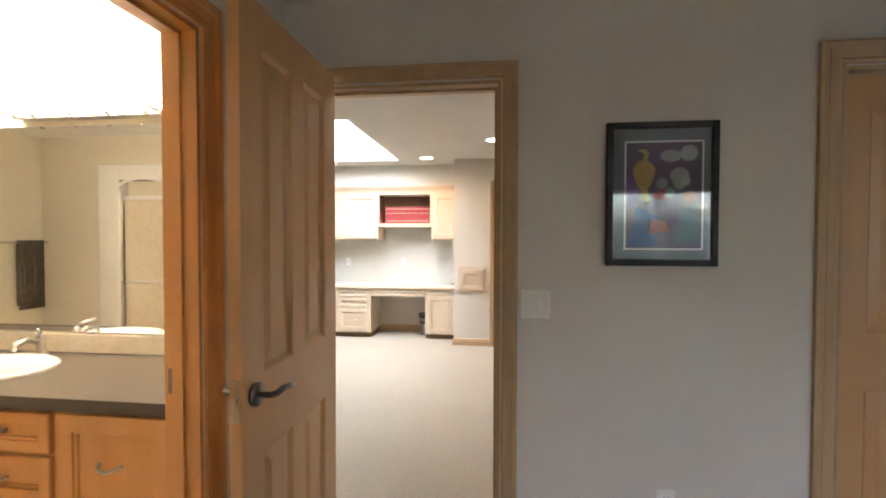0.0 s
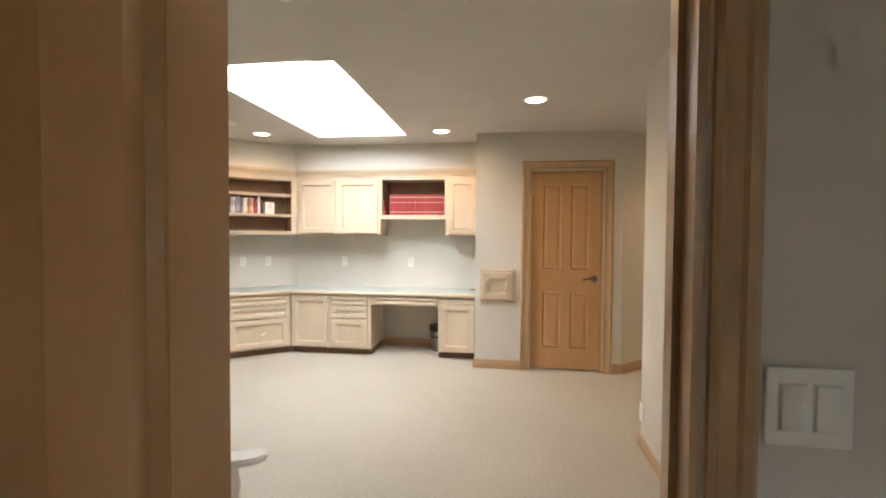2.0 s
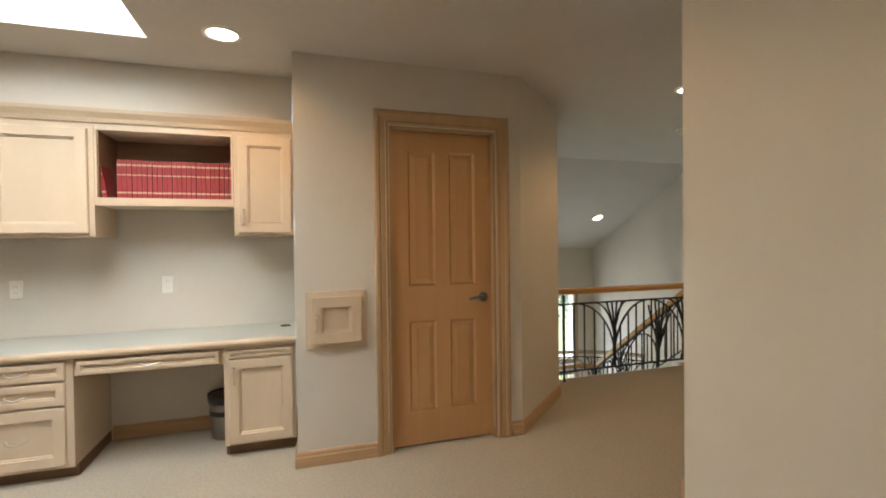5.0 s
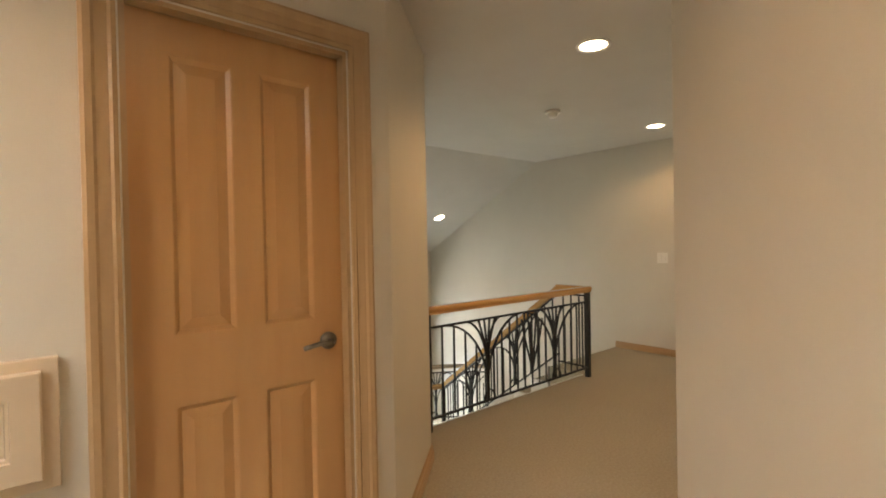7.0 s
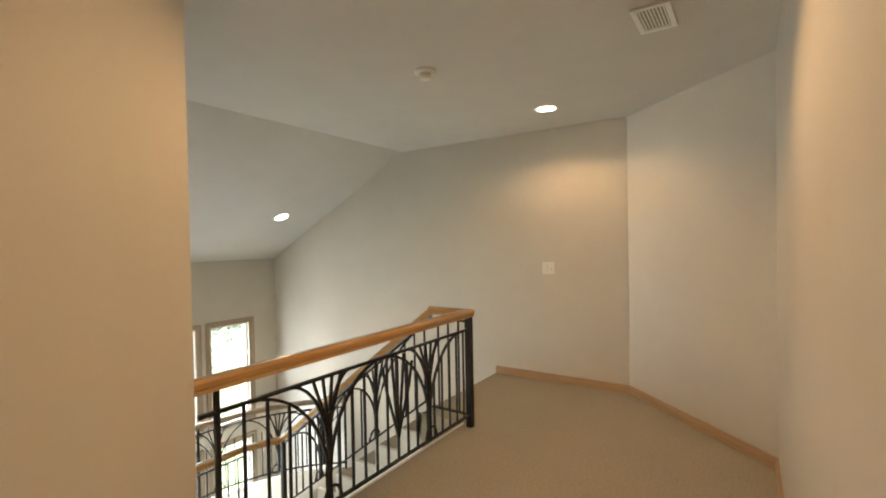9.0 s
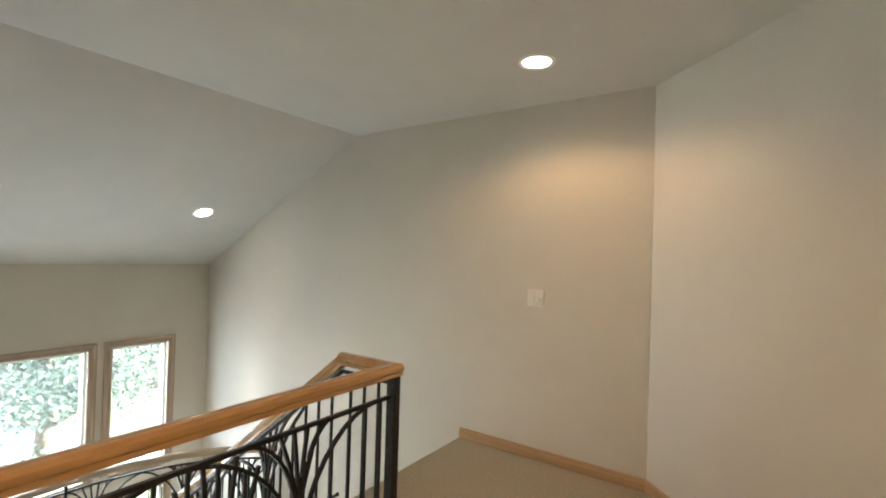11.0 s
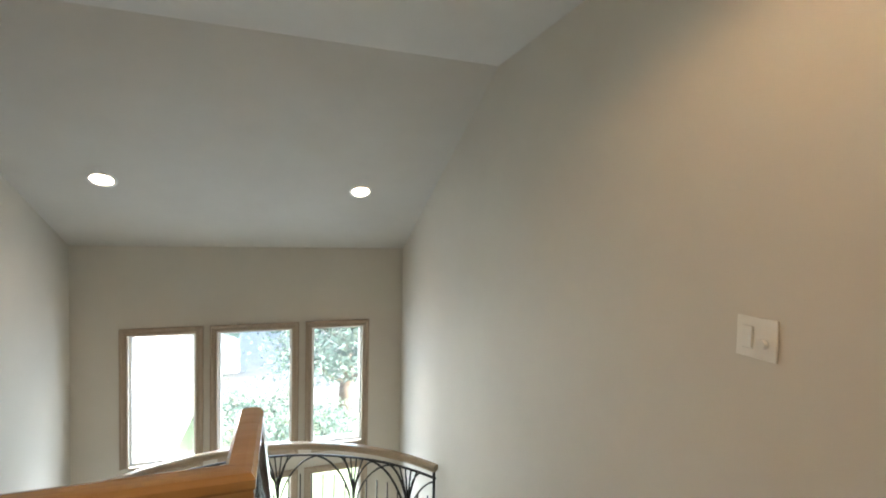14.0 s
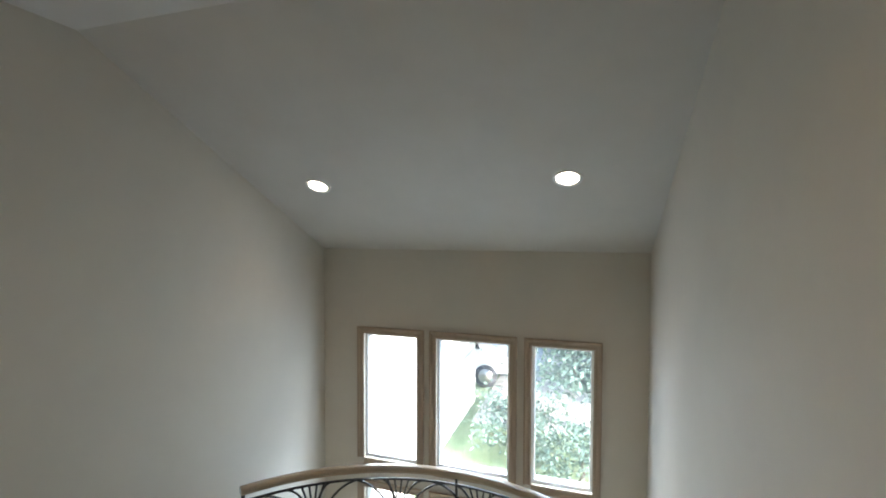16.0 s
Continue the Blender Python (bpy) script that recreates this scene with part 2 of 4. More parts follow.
def sweep(bm, pts, prof, n, caps=True):
    """A profile of (aside, along n) drawn along pts, mitred; aside is n x way."""
    pts, n = [Vector(p) for p in pts], Vector(n).normalized()
    ways = [(b - a).normalized() for a, b in zip(pts, pts[1:])]
    sides = [n.cross(w).normalized() for w in ways]
    rings = []
    for i, p in enumerate(pts):
        a, b = sides[max(i - 1, 0)], sides[min(i, len(sides) - 1)]
        s = (a + b) / (1 + a.dot(b))
        rings.append([bm.verts.new(p + s * o + n * d) for o, d in prof])
    k = len(prof)
    for r0, r1 in zip(rings, rings[1:]):
        for i in range(k):
            j = (i + 1) % k
            bm.faces.new((r0[i], r0[j], r1[j], r1[i]))
    if caps:
        bm.faces.new(rings[0][::-1])
        bm.faces.new(rings[-1])
    return bm


def tube(bm, pts, r, sides=8, flat=1.0):
    """A round bar along pts; flat squeezes it across."""
    pts = [Vector(p) for p in pts]
    rings = []
    for i, p in enumerate(pts):
        w = (pts[min(i + 1, len(pts) - 1)] - pts[max(i - 1, 0)]).normalized()
        u = w.orthogonal().normalized() if abs(w.z) > 0.95 else w.cross(Z).normalized()
        if abs(w.z) > 0.95:
            u = (Vector((1, 0, 0)) - w * w.x).normalized()
        v = w.cross(u)
        rings.append([bm.verts.new(p + u * (r * math.cos(a)) + v * (r * flat * math.sin(a))) for a in (2 * math.pi * (q + 0.5) / sides for q in range(sides))])
    for r0, r1 in zip(rings, rings[1:]):
        for q in range(sides):
            j = (q + 1) % sides
            bm.faces.new((r0[q], r0[j], r1[j], r1[q]))
    bm.faces.new(rings[0][::-1])
    bm.faces.new(rings[-1])
    return bm


def lathe(bm, prof, seg=32, at=(0, 0, 0)):
    rings = []
    for r, z in prof:
        rings.append([bm.verts.new((at[0] + r * math.cos(2 * math.pi * i / seg), at[1] + r * math.sin(2 * math.pi * i / seg), at[2] + z)) for i in range(seg)])
    for a, b in zip(rings, rings[1:]):
        for i in range(seg):
            j = (i + 1) % seg
            bm.faces.new((a[i], a[j], b[j], b[i]))
    bm.faces.new(rings[0][::-1])
    bm.faces.new(rings[-1])
    return bm


def solid(name, bm, mat, smooth=False):
    bmesh.ops.recalc_face_normals(bm, faces=bm.faces[:])
    me = bpy.data.meshes.new(name)
    bm.to_mesh(me)
    bm.free()
    me.materials.append(mat)
    if smooth:
        for p in me.polygons:
            p.use_smooth = True
    return me


def thing(name, m, label, category, group=""):
    ob = new(name)
    ob.empty_display_size = 0.1
    ob.matrix_basis = m
    return tagged(ob, label, category, group)


def part(name, bm, mat, parent, label="", smooth=False):
    ob = new(name, solid(name, bm, mat, smooth))
    ob.parent = parent
    return tagged(ob, label)


def one(name, bm, mat, label, category, m=ID, group="", smooth=False):
    ob = new(name, solid(name, bm, mat, smooth))
    ob.matrix_basis = m
    return tagged(ob, label, category, group)


def build(name, bm, mat, label="", category="", smooth=False):
    return tagged(new(name, solid(name, bm, mat, smooth)), label, category, kind="structure")


def T(x, y, z=0.0, rz=0.0):
    return pose(x, y, z, 0, 0, rz)


# ---- large structure ----
CEIL, LOW = 2.405, -2.85
build("wall_door", boxes((-3.67, -0.74, 1.60, 1.72, 0, CEIL), (0.19, 1.47, 1.60, 1.72, 0, CEIL), (2.25, 4.22, 1.60, 1.72, 0, CEIL), (-0.74, 0.19, 1.60, 1.72, 2.04, CEIL), (1.47, 2.25, 1.60, 1.72, 2.04, CEIL)), M_WALL, "beige painted wall with two doorways", "wall")
build("wall_bath", boxes((-0.86, -0.74, -3.0, 0.24, 0, CEIL), (-0.86, -0.74, 1.02, 1.598, 0, CEIL), (-0.86, -0.74, 0.24, 1.02, 2.04, CEIL)), M_WALL, "beige painted wall beside the bathroom door", "wall")
build("wall_bedroom_east", boxes((4.1, 4.22, -3.0, 1.598, 0, CEIL)), M_WALL, "beige painted wall", "wall")
build("wall_bedroom_south", boxes((-0.86, 1.6, -3.12, -3.0, 0, CEIL), (3.80, 4.22, -3.12, -3.0, 0, CEIL), (1.6, 3.80, -3.12, -3.0, 0, 0.88), (1.6, 3.80, -3.12, -3.0, 2.03, CEIL)), M_WALL, "beige painted wall with a window", "wall")
build("wall_bath_west", boxes((-4.62, -4.50, -0.87, 1.598, 0, CEIL)), M_BATHWALL, "cream bathroom wall", "wall")
build("wall_bath_south", boxes((-4.498, -0.862, -0.87, -0.75, 0, CEIL)), M_BATHWALL, "cream bathroom wall", "wall")
build("wall_bath_north", boxes((-4.498, -0.862, 1.585, 1.597, 0, CEIL)), M_BATHWALL, "cream bathroom wall behind the mirror", "wall")
build("wall_study_west", boxes((-3.67, -3.55, 1.722, 5.70, 0, CEIL)), M_WALL, "beige study wall", "wall")
bm = prism(bmesh.new(), [(-3.55, 5.70), (-2.71, 6.45), (-2.71, 6.57), (-3.67, 5.71), (-3.67, 5.702)], 0, CEIL)
build("wall_study_corner", bm, M_WALL, "angled beige study wall", "wall")
build("wall_study_north", boxes((-2.71, -0.402, 6.45, 6.57, 0, CEIL)), M_WALL, "beige study wall behind the desk", "wall")
bm = boxes((-0.40, 0.155, 5.62, 5.74, 0, CEIL), (0.865, 1.0, 5.62, 5.74, 0, CEIL), (0.155, 0.865, 5.62, 5.74, 2.02, CEIL))
prism(bm, [(1.0, 5.62), (1.05, 5.62), (1.70, 6.21), (2.07, 6.95), (1.95, 6.98), (1.60, 6.30), (1.0, 5.74)], 0, CEIL)
build("wall_closet", bm, M_WALL, "beige closet wall with an angled corner", "wall")
build("wall_closet_side", boxes((-0.40, -0.28, 5.742, 6.57, 0, CEIL)), M_WALL, "beige side of the closet", "wall")
build("wall_closet_back", boxes((-0.28, 1.58, 6.40, 6.52, 0, CEIL)), M_WALL, "closet back wall", "wall")
bm = prism(bmesh.new(), [(0.785, 1.722), (0.79, 4.0), (1.49, 4.69), (4.22, 4.69), (5.20, 5.70), (5.32, 5.70), (5.32, 5.65), (4.27, 4.57), (1.54, 4.57), (0.91, 3.95), (0.905, 1.722)], 0, CEIL)
build("wall_hall_south", bm, M_WALL, "beige hall wall with angled corners", "wall")
build("wall_stair_east", boxes((5.20, 5.32, 5.702, 10.70, LOW, CEIL + 0.05)), M_WALL, "beige stairwell wall", "wall")
build("wall_stair_west", boxes((1.95, 2.07, 6.982, 10.58, LOW, CEIL + 0.05)), M_WALL, "beige stairwell wall", "wall")
build("wall_stair_south", boxes((1.95, 5.20, 6.44, 6.56, LOW, -0.32)), M_WALL, "beige wall under the landing", "wall")
WX = [(2.532, 3.108), (3.307, 4.018), (4.222, 4.758)]
WZ = [(-2.15, -1.28), (-0.975, 0.305)]
bm = bmesh.new()
for a, b in ((LOW, WZ[0][0]), (WZ[0][1], WZ[1][0]), (WZ[1][1], 1.30)):
    box(bm, 1.95, 5.20, 10.58, 10.72, a, b)
for z0, z1 in WZ:
    for a, b in ((1.95, WX[0][0]), (WX[0][1], WX[1][0]), (WX[1][1], WX[2][0]), (WX[2][1], 5.20)):
        box(bm, a, b, 10.58, 10.72, z0, z1)
build("wall_stair_north", bm, M_WALL, "beige wall with tall windows", "wall")

# floors
build("floor_bedroom", boxes((-0.86, 4.22, -3.1, 1.66, -0.25, 0)), M_CARPET, "pale beige carpet", "floor")
build("floor_bath", boxes((-4.62, -0.862, -0.87, 1.597, -0.25, 0)), M_SPLASH, "tan bathroom floor", "floor")
bm = prism(bmesh.new(), [(-3.67, 1.662), (0.9, 1.662), (0.9, 3.93), (1.53, 4.58), (4.23, 4.58), (5.2, 5.6), (5.2, 7.0), (3.90, 7.0), (3.90, 6.60), (1.88, 6.60), (1.0, 5.9), (1.0, 6.5), (-2.7, 6.5), (-3.67, 5.7)], -0.30, 0)
build("floor", bm, M_CARPET, "pale beige cut-pile carpet", "floor")
build("landing_fascia", boxes((1.90, 3.90, 6.602, 6.622, -0.34, -0.004), (3.902, 3.922, 6.622, 7.0, -0.34, -0.004)), M_WHITE, "white painted landing edge", "fascia")
build("floor_lower", boxes((1.95, 5.3, 6.5, 10.7, LOW - 0.1, LOW)), M_CARPET, "pale lower floor", "floor")

# ceilings
SX, SY = (-2.10, -1.13), (3.56, 5.65)
bm = boxes((-3.67, SX[0], 1.72, 6.5, CEIL, CEIL + 0.1), (SX[1], 0.79, 1.72, 6.5, CEIL, CEIL + 0.1), (SX[0], SX[1], 1.72, SY[0], CEIL, CEIL + 0.1), (SX[0], SX[1], SY[1], 6.5, CEIL, CEIL + 0.1), (0.79, 5.3, 3.9, 8.17, CEIL, CEIL + 0.1))
build("ceiling", bm, M_CEIL, "textured off-white ceiling", "ceiling")
build("ceiling_bedroom", boxes((-0.858, 4.22, -3.1, 1.72, CEIL, CEIL + 0.1)), M_CEIL, "off-white ceiling", "ceiling")
build("ceiling_bath", boxes((-4.62, -0.862, -0.87, 1.597, CEIL - 0.003, CEIL + 0.09)), M_WHITE, "white bathroom ceiling", "ceiling")
bm = bmesh.new()
q = [bm.verts.new(p) for p in ((1.95, 8.17, CEIL), (5.3, 8.17, CEIL), (5.3, 10.70, 1.10), (1.95, 10.70, 1.10), (1.95, 8.17, CEIL + 0.1), (5.3, 8.17, CEIL + 0.1), (5.3, 10.70, 1.2), (1.95, 10.70, 1.2))]
for f in ((3, 2, 1, 0), (4, 5, 6, 7), (0, 1, 5, 4), (1, 2, 6, 5), (2, 3, 7, 6), (3, 0, 4, 7)):
    bm.faces.new([q[i] for i in f])
build("ceiling_slope", bm, M_CEIL, "sloped off-white ceiling", "ceiling")
bm = boxes((SX[0] - 0.05, SX[0], SY[0] - 0.05, SY[1] + 0.05, CEIL + 0.1, 3.05), (SX[1], SX[1] + 0.05, SY[0] - 0.05, SY[1] + 0.05, CEIL + 0.1, 3.05), (SX[0], SX[1], SY[0] - 0.05, SY[0], CEIL + 0.1, 3.05), (SX[0], SX[1], SY[1], SY[1] + 0.05, CEIL + 0.1, 3.05))
build("skylight_shaft", bm, M_WHITE, "white painted skylight shaft", "skylight")
sk = thing("skylight", T(-1.615, 4.605, 3.05), "glazed skylight above a white shaft", "skylight")
part("frame", boxes((-0.53, 0.53, -1.1, -1.03, 0, 0.06), (-0.53, 0.53, 1.03, 1.1, 0, 0.06), (-0.53, -0.47, -1.03, 1.03, 0, 0.06), (0.47, 0.53, -1.03, 1.03, 0, 0.06), bev=0.006), M_WHITE, sk)
pane = part("pane", boxes((-0.47, 0.47, -1.03, 1.03, 0.02, 0.03)), M_GLASS, sk, "clear glass pane")
pane.visible_shadow = False

# baseboards
BASE = [(0, 0), (0.016, 0), (0.016, 0.062), (0.011, 0.072), (0.011, 0.088), (0.005, 0.098), (0, 0.1)]


def baseboard(pts, flip=False, high=0.9):
    prof = [(-o if flip else o, d * high) for o, d in BASE]
    build("baseboard", sweep(bmesh.new(), [(x, y, 0.001) for x, y in pts], prof, (0, 0, 1)), M_TRIMH, "maple baseboard with a moulded top", "baseboard")


baseboard([(0.784, 1.745), (0.789, 4.0), (1.489, 4.691), (4.219, 4.691), (5.199, 5.701), (5.199, 7.0)], high=0.72)
baseboard([(-0.40, 5.78), (-0.401, 5.619), (0.062, 5.619)], True)
baseboard([(0.965, 5.619), (1.05, 5.619), (1.70, 6.209), (1.87, 6.54)], True)
baseboard([(0.27, 1.599), (1.37, 1.599)], True)
baseboard([(-1.58, 6.449), (-0.40, 6.449)], True)
baseboard([(-3.549, 3.1), (-3.549, 4.95)], True)

# casings: inner edge along the path, moulding outwards
CAS = [(0, 0), (0, 0.012), (0.012, 0.016), (0.02, 0.012), (0.05, 0.016), (0.058, 0.022), (0.075, 0.024), (0.085, 0.02), (0.085, 0)]


def casing(m, w, h, mat=M_CASING, depth=0.12, stop=True, wide=1.0):
    """Casing and jamb of a door opening; local x across, -y towards the viewer, z up."""
    prof = [(o * wide, d) for o, d in CAS]
    th = thing("door_casing", m, "moulded maple door casing and jamb", "door frame")
    th["kind"] = "structure"
    part("casing", sweep(bmesh.new(), [(-0.006, 0, 0.002), (-0.006, 0, h + 0.006), (w + 0.006, 0, h + 0.006), (w + 0.006, 0, 0.002)], prof, (0, -1, 0)), mat, th)
    part("casing", sweep(bmesh.new(), [(w + 0.006, depth, 0.002), (w + 0.006, depth, h + 0.006), (-0.006, depth, h + 0.006), (-0.006, depth, 0.002)], prof, (0, 1, 0)), mat, th)
    rows = [(0.0, 0.015, 0.001, depth - 0.001, 0.002, h), (w - 0.015, w, 0.001, depth - 0.001, 0.002, h), (0.015, w - 0.015, 0.001, depth - 0.001, h - 0.015, h)]
    part("jamb", boxes(*rows), mat, th)
    if stop:
        part("stop", boxes((0.015, 0.027, 0.05, 0.085, 0.002, h - 0.015), (w - 0.027, w - 0.015, 0.05, 0.085, 0.002, h - 0.015), (0.027, w - 0.027, 0.05, 0.085, h - 0.027, h - 0.015)), mat, th)
    return th


casing(T(-0.74, 1.60), 0.93, 2.04, wide=0.75)
casing(T(1.47, 1.60), 0.78, 2.04)
casing(T(0.155, 5.62), 0.71, 2.02)
casing(T(-0.74, 0.24, 0, 90), 0.78, 2.04, M_BATHWOOD)


# ---- doors ----
def lever(parent, x, z, side, way, mat, y0=-0.0):
    """A lever handle with a round rose; side -1 stands before the face at y0, way is the lever's direction along x."""
    bm = bmesh.new()
    tube(bm, [(x, y0, z), (x, y0 + side * 0.006, z), (x, y0 + side * 0.012, z)], 0.032, 20)
    rose = part("handle", bm, mat, parent, "metal lever handle", True)
    bm = tube(bmesh.new(), [(x, y0 + side * 0.01, z), (x, y0 + side * 0.045, z), (x + way * 0.012, y0 + side * 0.055, z), (x + way * 0.05, y0 + side * 0.057, z + 0.004), (x + way * 0.085, y0 + side * 0.055, z - 0.002), (x + way * 0.115, y0 + side * 0.052, z - 0.008)], 0.009, 10)
    part("lever", bm, mat, rose, "", True)


def panel_door(name, m, w, h, mat, label, handle_x, way, metal, sides=(-1, 1), hz=0.915):
    """Four-panel door leaf, 35 mm, front face at local y 0."""
    th = thing(name, m, label, "door")
    th["kind"] = "structure"
    s, d = 0.11, 0.035
    zs = [(0.22, 0.80), (1.02, h - 0.115)]
    xs = [(s, w / 2 - 0.045), (w / 2 + 0.045, w - s)]
    rows = [(0, s, 0, d, 0.012, h), (w - s, w, 0, d, 0.012, h), (w / 2 - 0.045, w / 2 + 0.045, 0, d, 0.012, h)]
    for a, b in ((0.012, zs[0][0]), (zs[0][1], zs[1][0]), (zs[1][1], h)):
        rows += [(x0, x1, 0, d, a, b) for x0, x1 in xs]
    part("leaf", boxes(*rows), mat, th)
    for z0, z1 in zs:
        for x0, x1 in xs:
            bm = bmesh.new()
            rings = []
            for ins, y in ((0, d - 0.001), (0.004, d - 0.002), (0.016, d - 0.013), (0.05, d - 0.006), (0.05, 0.006), (0.016, 0.013), (0.004, 0.002), (0, 0.001)):
                rings.append([bm.verts.new(p) for p in ((x0 + ins, y, z0 + ins), (x1 - ins, y, z0 + ins), (x1 - ins, y, z1 - ins), (x0 + ins, y, z1 - ins))])
            for a, c in list(zip(rings[:4], rings[1:4])) + list(zip(rings[4:], rings[5:])):
                for q in range(4):
                    bm.faces.new((a[q], a[(q + 1) % 4], c[(q + 1) % 4], c[q]))
            bm.faces.new(rings[3])
            bm.faces.new(rings[4])
            part("panel", bm, mat, th)
    for sd in sides:
        lever(th, handle_x, hz, sd, way, metal, 0 if sd < 0 else d)
    return th


# open leaf of the study door, standing beside the bathroom wall; its hinge edge at the doorway
leaf = panel_door("door_1", pose(-0.458, 0.765, 0, 0, 0, 90), 0.67, 2.02, M_DOOR, "open four-panel maple door with a lever handle", 0.06, 1, M_BRONZE, hz=0.975)
part("latch_plate", boxes((-0.0025, 0.001, 0.006, 0.029, 0.92, 1.03), (-0.008, 0.001, 0.011, 0.024, 0.965, 0.985)), M_NICKEL, leaf, "steel latch plate")
panel_door("door_2", T(1.49, 1.655), 0.74, 2.02, M_DOOR, "closed four-panel maple door", 0.67, -1, M_BRONZE)
panel_door("door_3", T(0.172, 5.665), 0.676, 2.0, M_DOOR, "closed four-panel maple closet door with a lever handle", 0.615, -1, M_BRONZE, hz=0.935)
one("strike_plate", boxes((-0.845, -0.805, 1.001, 1.004, 0.90, 0.98), bev=0.001), M_BRONZE, "dark metal strike plate on the jamb", "strike plate")


# ---- study: built-in cabinets ----
def shaker(bm, x0, x1, z0, z1, y=-0.026, fw=0.055):
    """A framed front 20 mm thick before y 0 with a recessed field."""
    fw = min(fw, (z1 - z0) * 0.28)
    rings = []
    for ins, yy in ((0.0, 0.0), (0.0, y + 0.004), (0.004, y), (fw, y), (fw + 0.002, y + 0.009), (fw + 0.009, y + 0.010), (fw + 0.012, y + 0.019)):
        rings.append([bm.verts.new(p) for p in ((x0 + ins, yy, z0 + ins), (x1 - ins, yy, z0 + ins), (x1 - ins, yy, z1 - ins), (x0 + ins, yy, z1 - ins))])
    for a, c in zip(rings, rings[1:]):
        for q in range(4):
            bm.faces.new((a[q], a[(q + 1) % 4], c[(q + 1) % 4], c[q]))
    bm.faces.new(rings[0][::-1])
    bm.faces.new(rings[-1])
    return bm


def pull(parent, x, z, upright=False, y=-0.026):
    bm = bmesh.new()
    pts = [(-0.048, 0), (-0.046, -0.018), (-0.03, -0.028), (0, -0.031), (0.03, -0.028), (0.046, -0.018), (0.048, 0)]
    if upright:
        tube(bm, [(x, y + b, z + a) for a, b in pts], 0.006, 8)
    else:
        tube(bm, [(x + a, y + b, z - (0.016 - 0.016 * abs(a) / 0.048)) for a, b in pts], 0.006, 8)
    part("pull", bm, M_PULL, parent, "satin metal pull", True)


def front(parent, kind, x0, x1, z0, z1, handle="", field=M_CAB):
    ob = part(kind, shaker(bmesh.new(), x0, x1, z0, z1), field, parent)
    if handle == "mid":
        pull(ob, (x0 + x1) / 2, (z0 + z1) / 2 + 0.005)
    elif handle:
        pull(ob, x0 + 0.028 if handle[0] == "l" else x1 - 0.028, z1 - 0.10 if handle[1] == "t" else z0 + 0.10, True)


TOPZ, UND = 0.722, 0.684


def base_unit(m, w, fronts, label, d=0.54, name="base_cabinet"):
    th = thing(name, m, label, "cabinet", "base cabinets of the built-in desk")
    part("body", boxes((0, w, 0.0, d, 0.07, UND)), M_CAB, th)
    # shade of the recess is put into the toe kick's dark colour
    part("toe_kick", boxes((0.0, w, 0.05, d, 0.0, 0.07)), M_TOE, th, "recessed toe kick, coloured dark for shade")
    for kind, x0, x1, z0, z1, h in fronts:
        front(th, kind, x0, x1, z0, z1, h)
    return th


def drawers(w):
    return [("drawer", 0.02, w - 0.02, 0.565, 0.662, "mid"), ("drawer", 0.02, w - 0.02, 0.425, 0.552, "mid"), ("drawer", 0.02, w - 0.02, 0.09, 0.412, "mid")]


BY = 5.90
base_unit(T(-2.535, BY), 0.46, [("door", 0.02, 0.445, 0.085, 0.662, "rt")], "pale maple base cabinet with one door")
base_unit(T(-2.073, BY), 0.485, drawers(0.47), "pale maple drawer unit with three drawers")
rt = base_unit(T(-0.822, BY), 0.418, [("drawer", 0.03, 0.395, 0.61, 0.655, ""), ("door", 0.03, 0.395, 0.085, 0.600, "lt")], "pale maple cabinet with a narrow pull-out top and one door")


def pencil(m, w, label):
    th = thing("pencil_drawer", m, label, "drawer")
    part("apron", boxes((0, w, 0.005, 0.50, 0.575, UND)), M_CABH, th)
    front(th, "drawer_front", 0.02, w - 0.02, 0.585, 0.662, "mid")


pencil(T(-1.586, BY), 0.762, "shallow maple drawer under the desk top")
DB = math.degrees(math.atan2(0.44, 0.53))
DL = math.hypot(0.53, 0.44)
base_unit(T(-3.07, 5.46, 0, DB), DL - 0.004, [(k, 0.035, DL - 0.035, a, b, h) for k, _, _, a, b, h in drawers(DL)], "pale maple angled drawer unit with three drawers", 0.50)
LX = -3.07
base_unit(T(LX, 4.92, 0, 90), 0.536, [(k, 0.02, 0.50, a, b, h) for k, _, _, a, b, h in drawers(0.5)], "pale maple drawer unit beside the kneehole", 0.46)
pencil(T(LX, 4.10, 0, 90), 0.816, "shallow maple drawer over the side kneehole")
base_unit(T(LX, 3.30, 0, 90), 0.796, [("door", 0.02, 0.39, 0.085, 0.662, "rt"), ("door", 0.40, 0.78, 0.085, 0.662, "lt")], "pale maple base cabinet with two doors", 0.46)

bm = prism(bmesh.new(), [(-0.402, BY - 0.02), (-0.402, 6.448), (-2.71, 6.448), (-3.548, 5.70), (-3.548, 3.28), (LX + 0.02, 3.28), (LX + 0.02, 5.445), (-2.528, BY - 0.02)], UND, TOPZ)
desk = thing("built_in_desk", T(-2.5, 6.1, UND), "long grey-green laminate desk top with a wood edge", "desk")
bmesh.ops.translate(bm, vec=(2.5, -6.1, -UND), verts=bm.verts[:])
part("top", bm, M_COUNTER, desk)
NOSE = [(0, -0.04), (0.014, -0.04), (0.022, -0.03), (0.026, -0.018), (0.022, -0.006), (0.012, 0.001), (0, 0.001)]
bm = sweep(bmesh.new(), [(-0.402, BY - 0.02, TOPZ), (-2.528, BY - 0.02, TOPZ), (LX + 0.02, 5.445, TOPZ), (LX + 0.02, 3.28, TOPZ)], NOSE, (0, 0, 1))
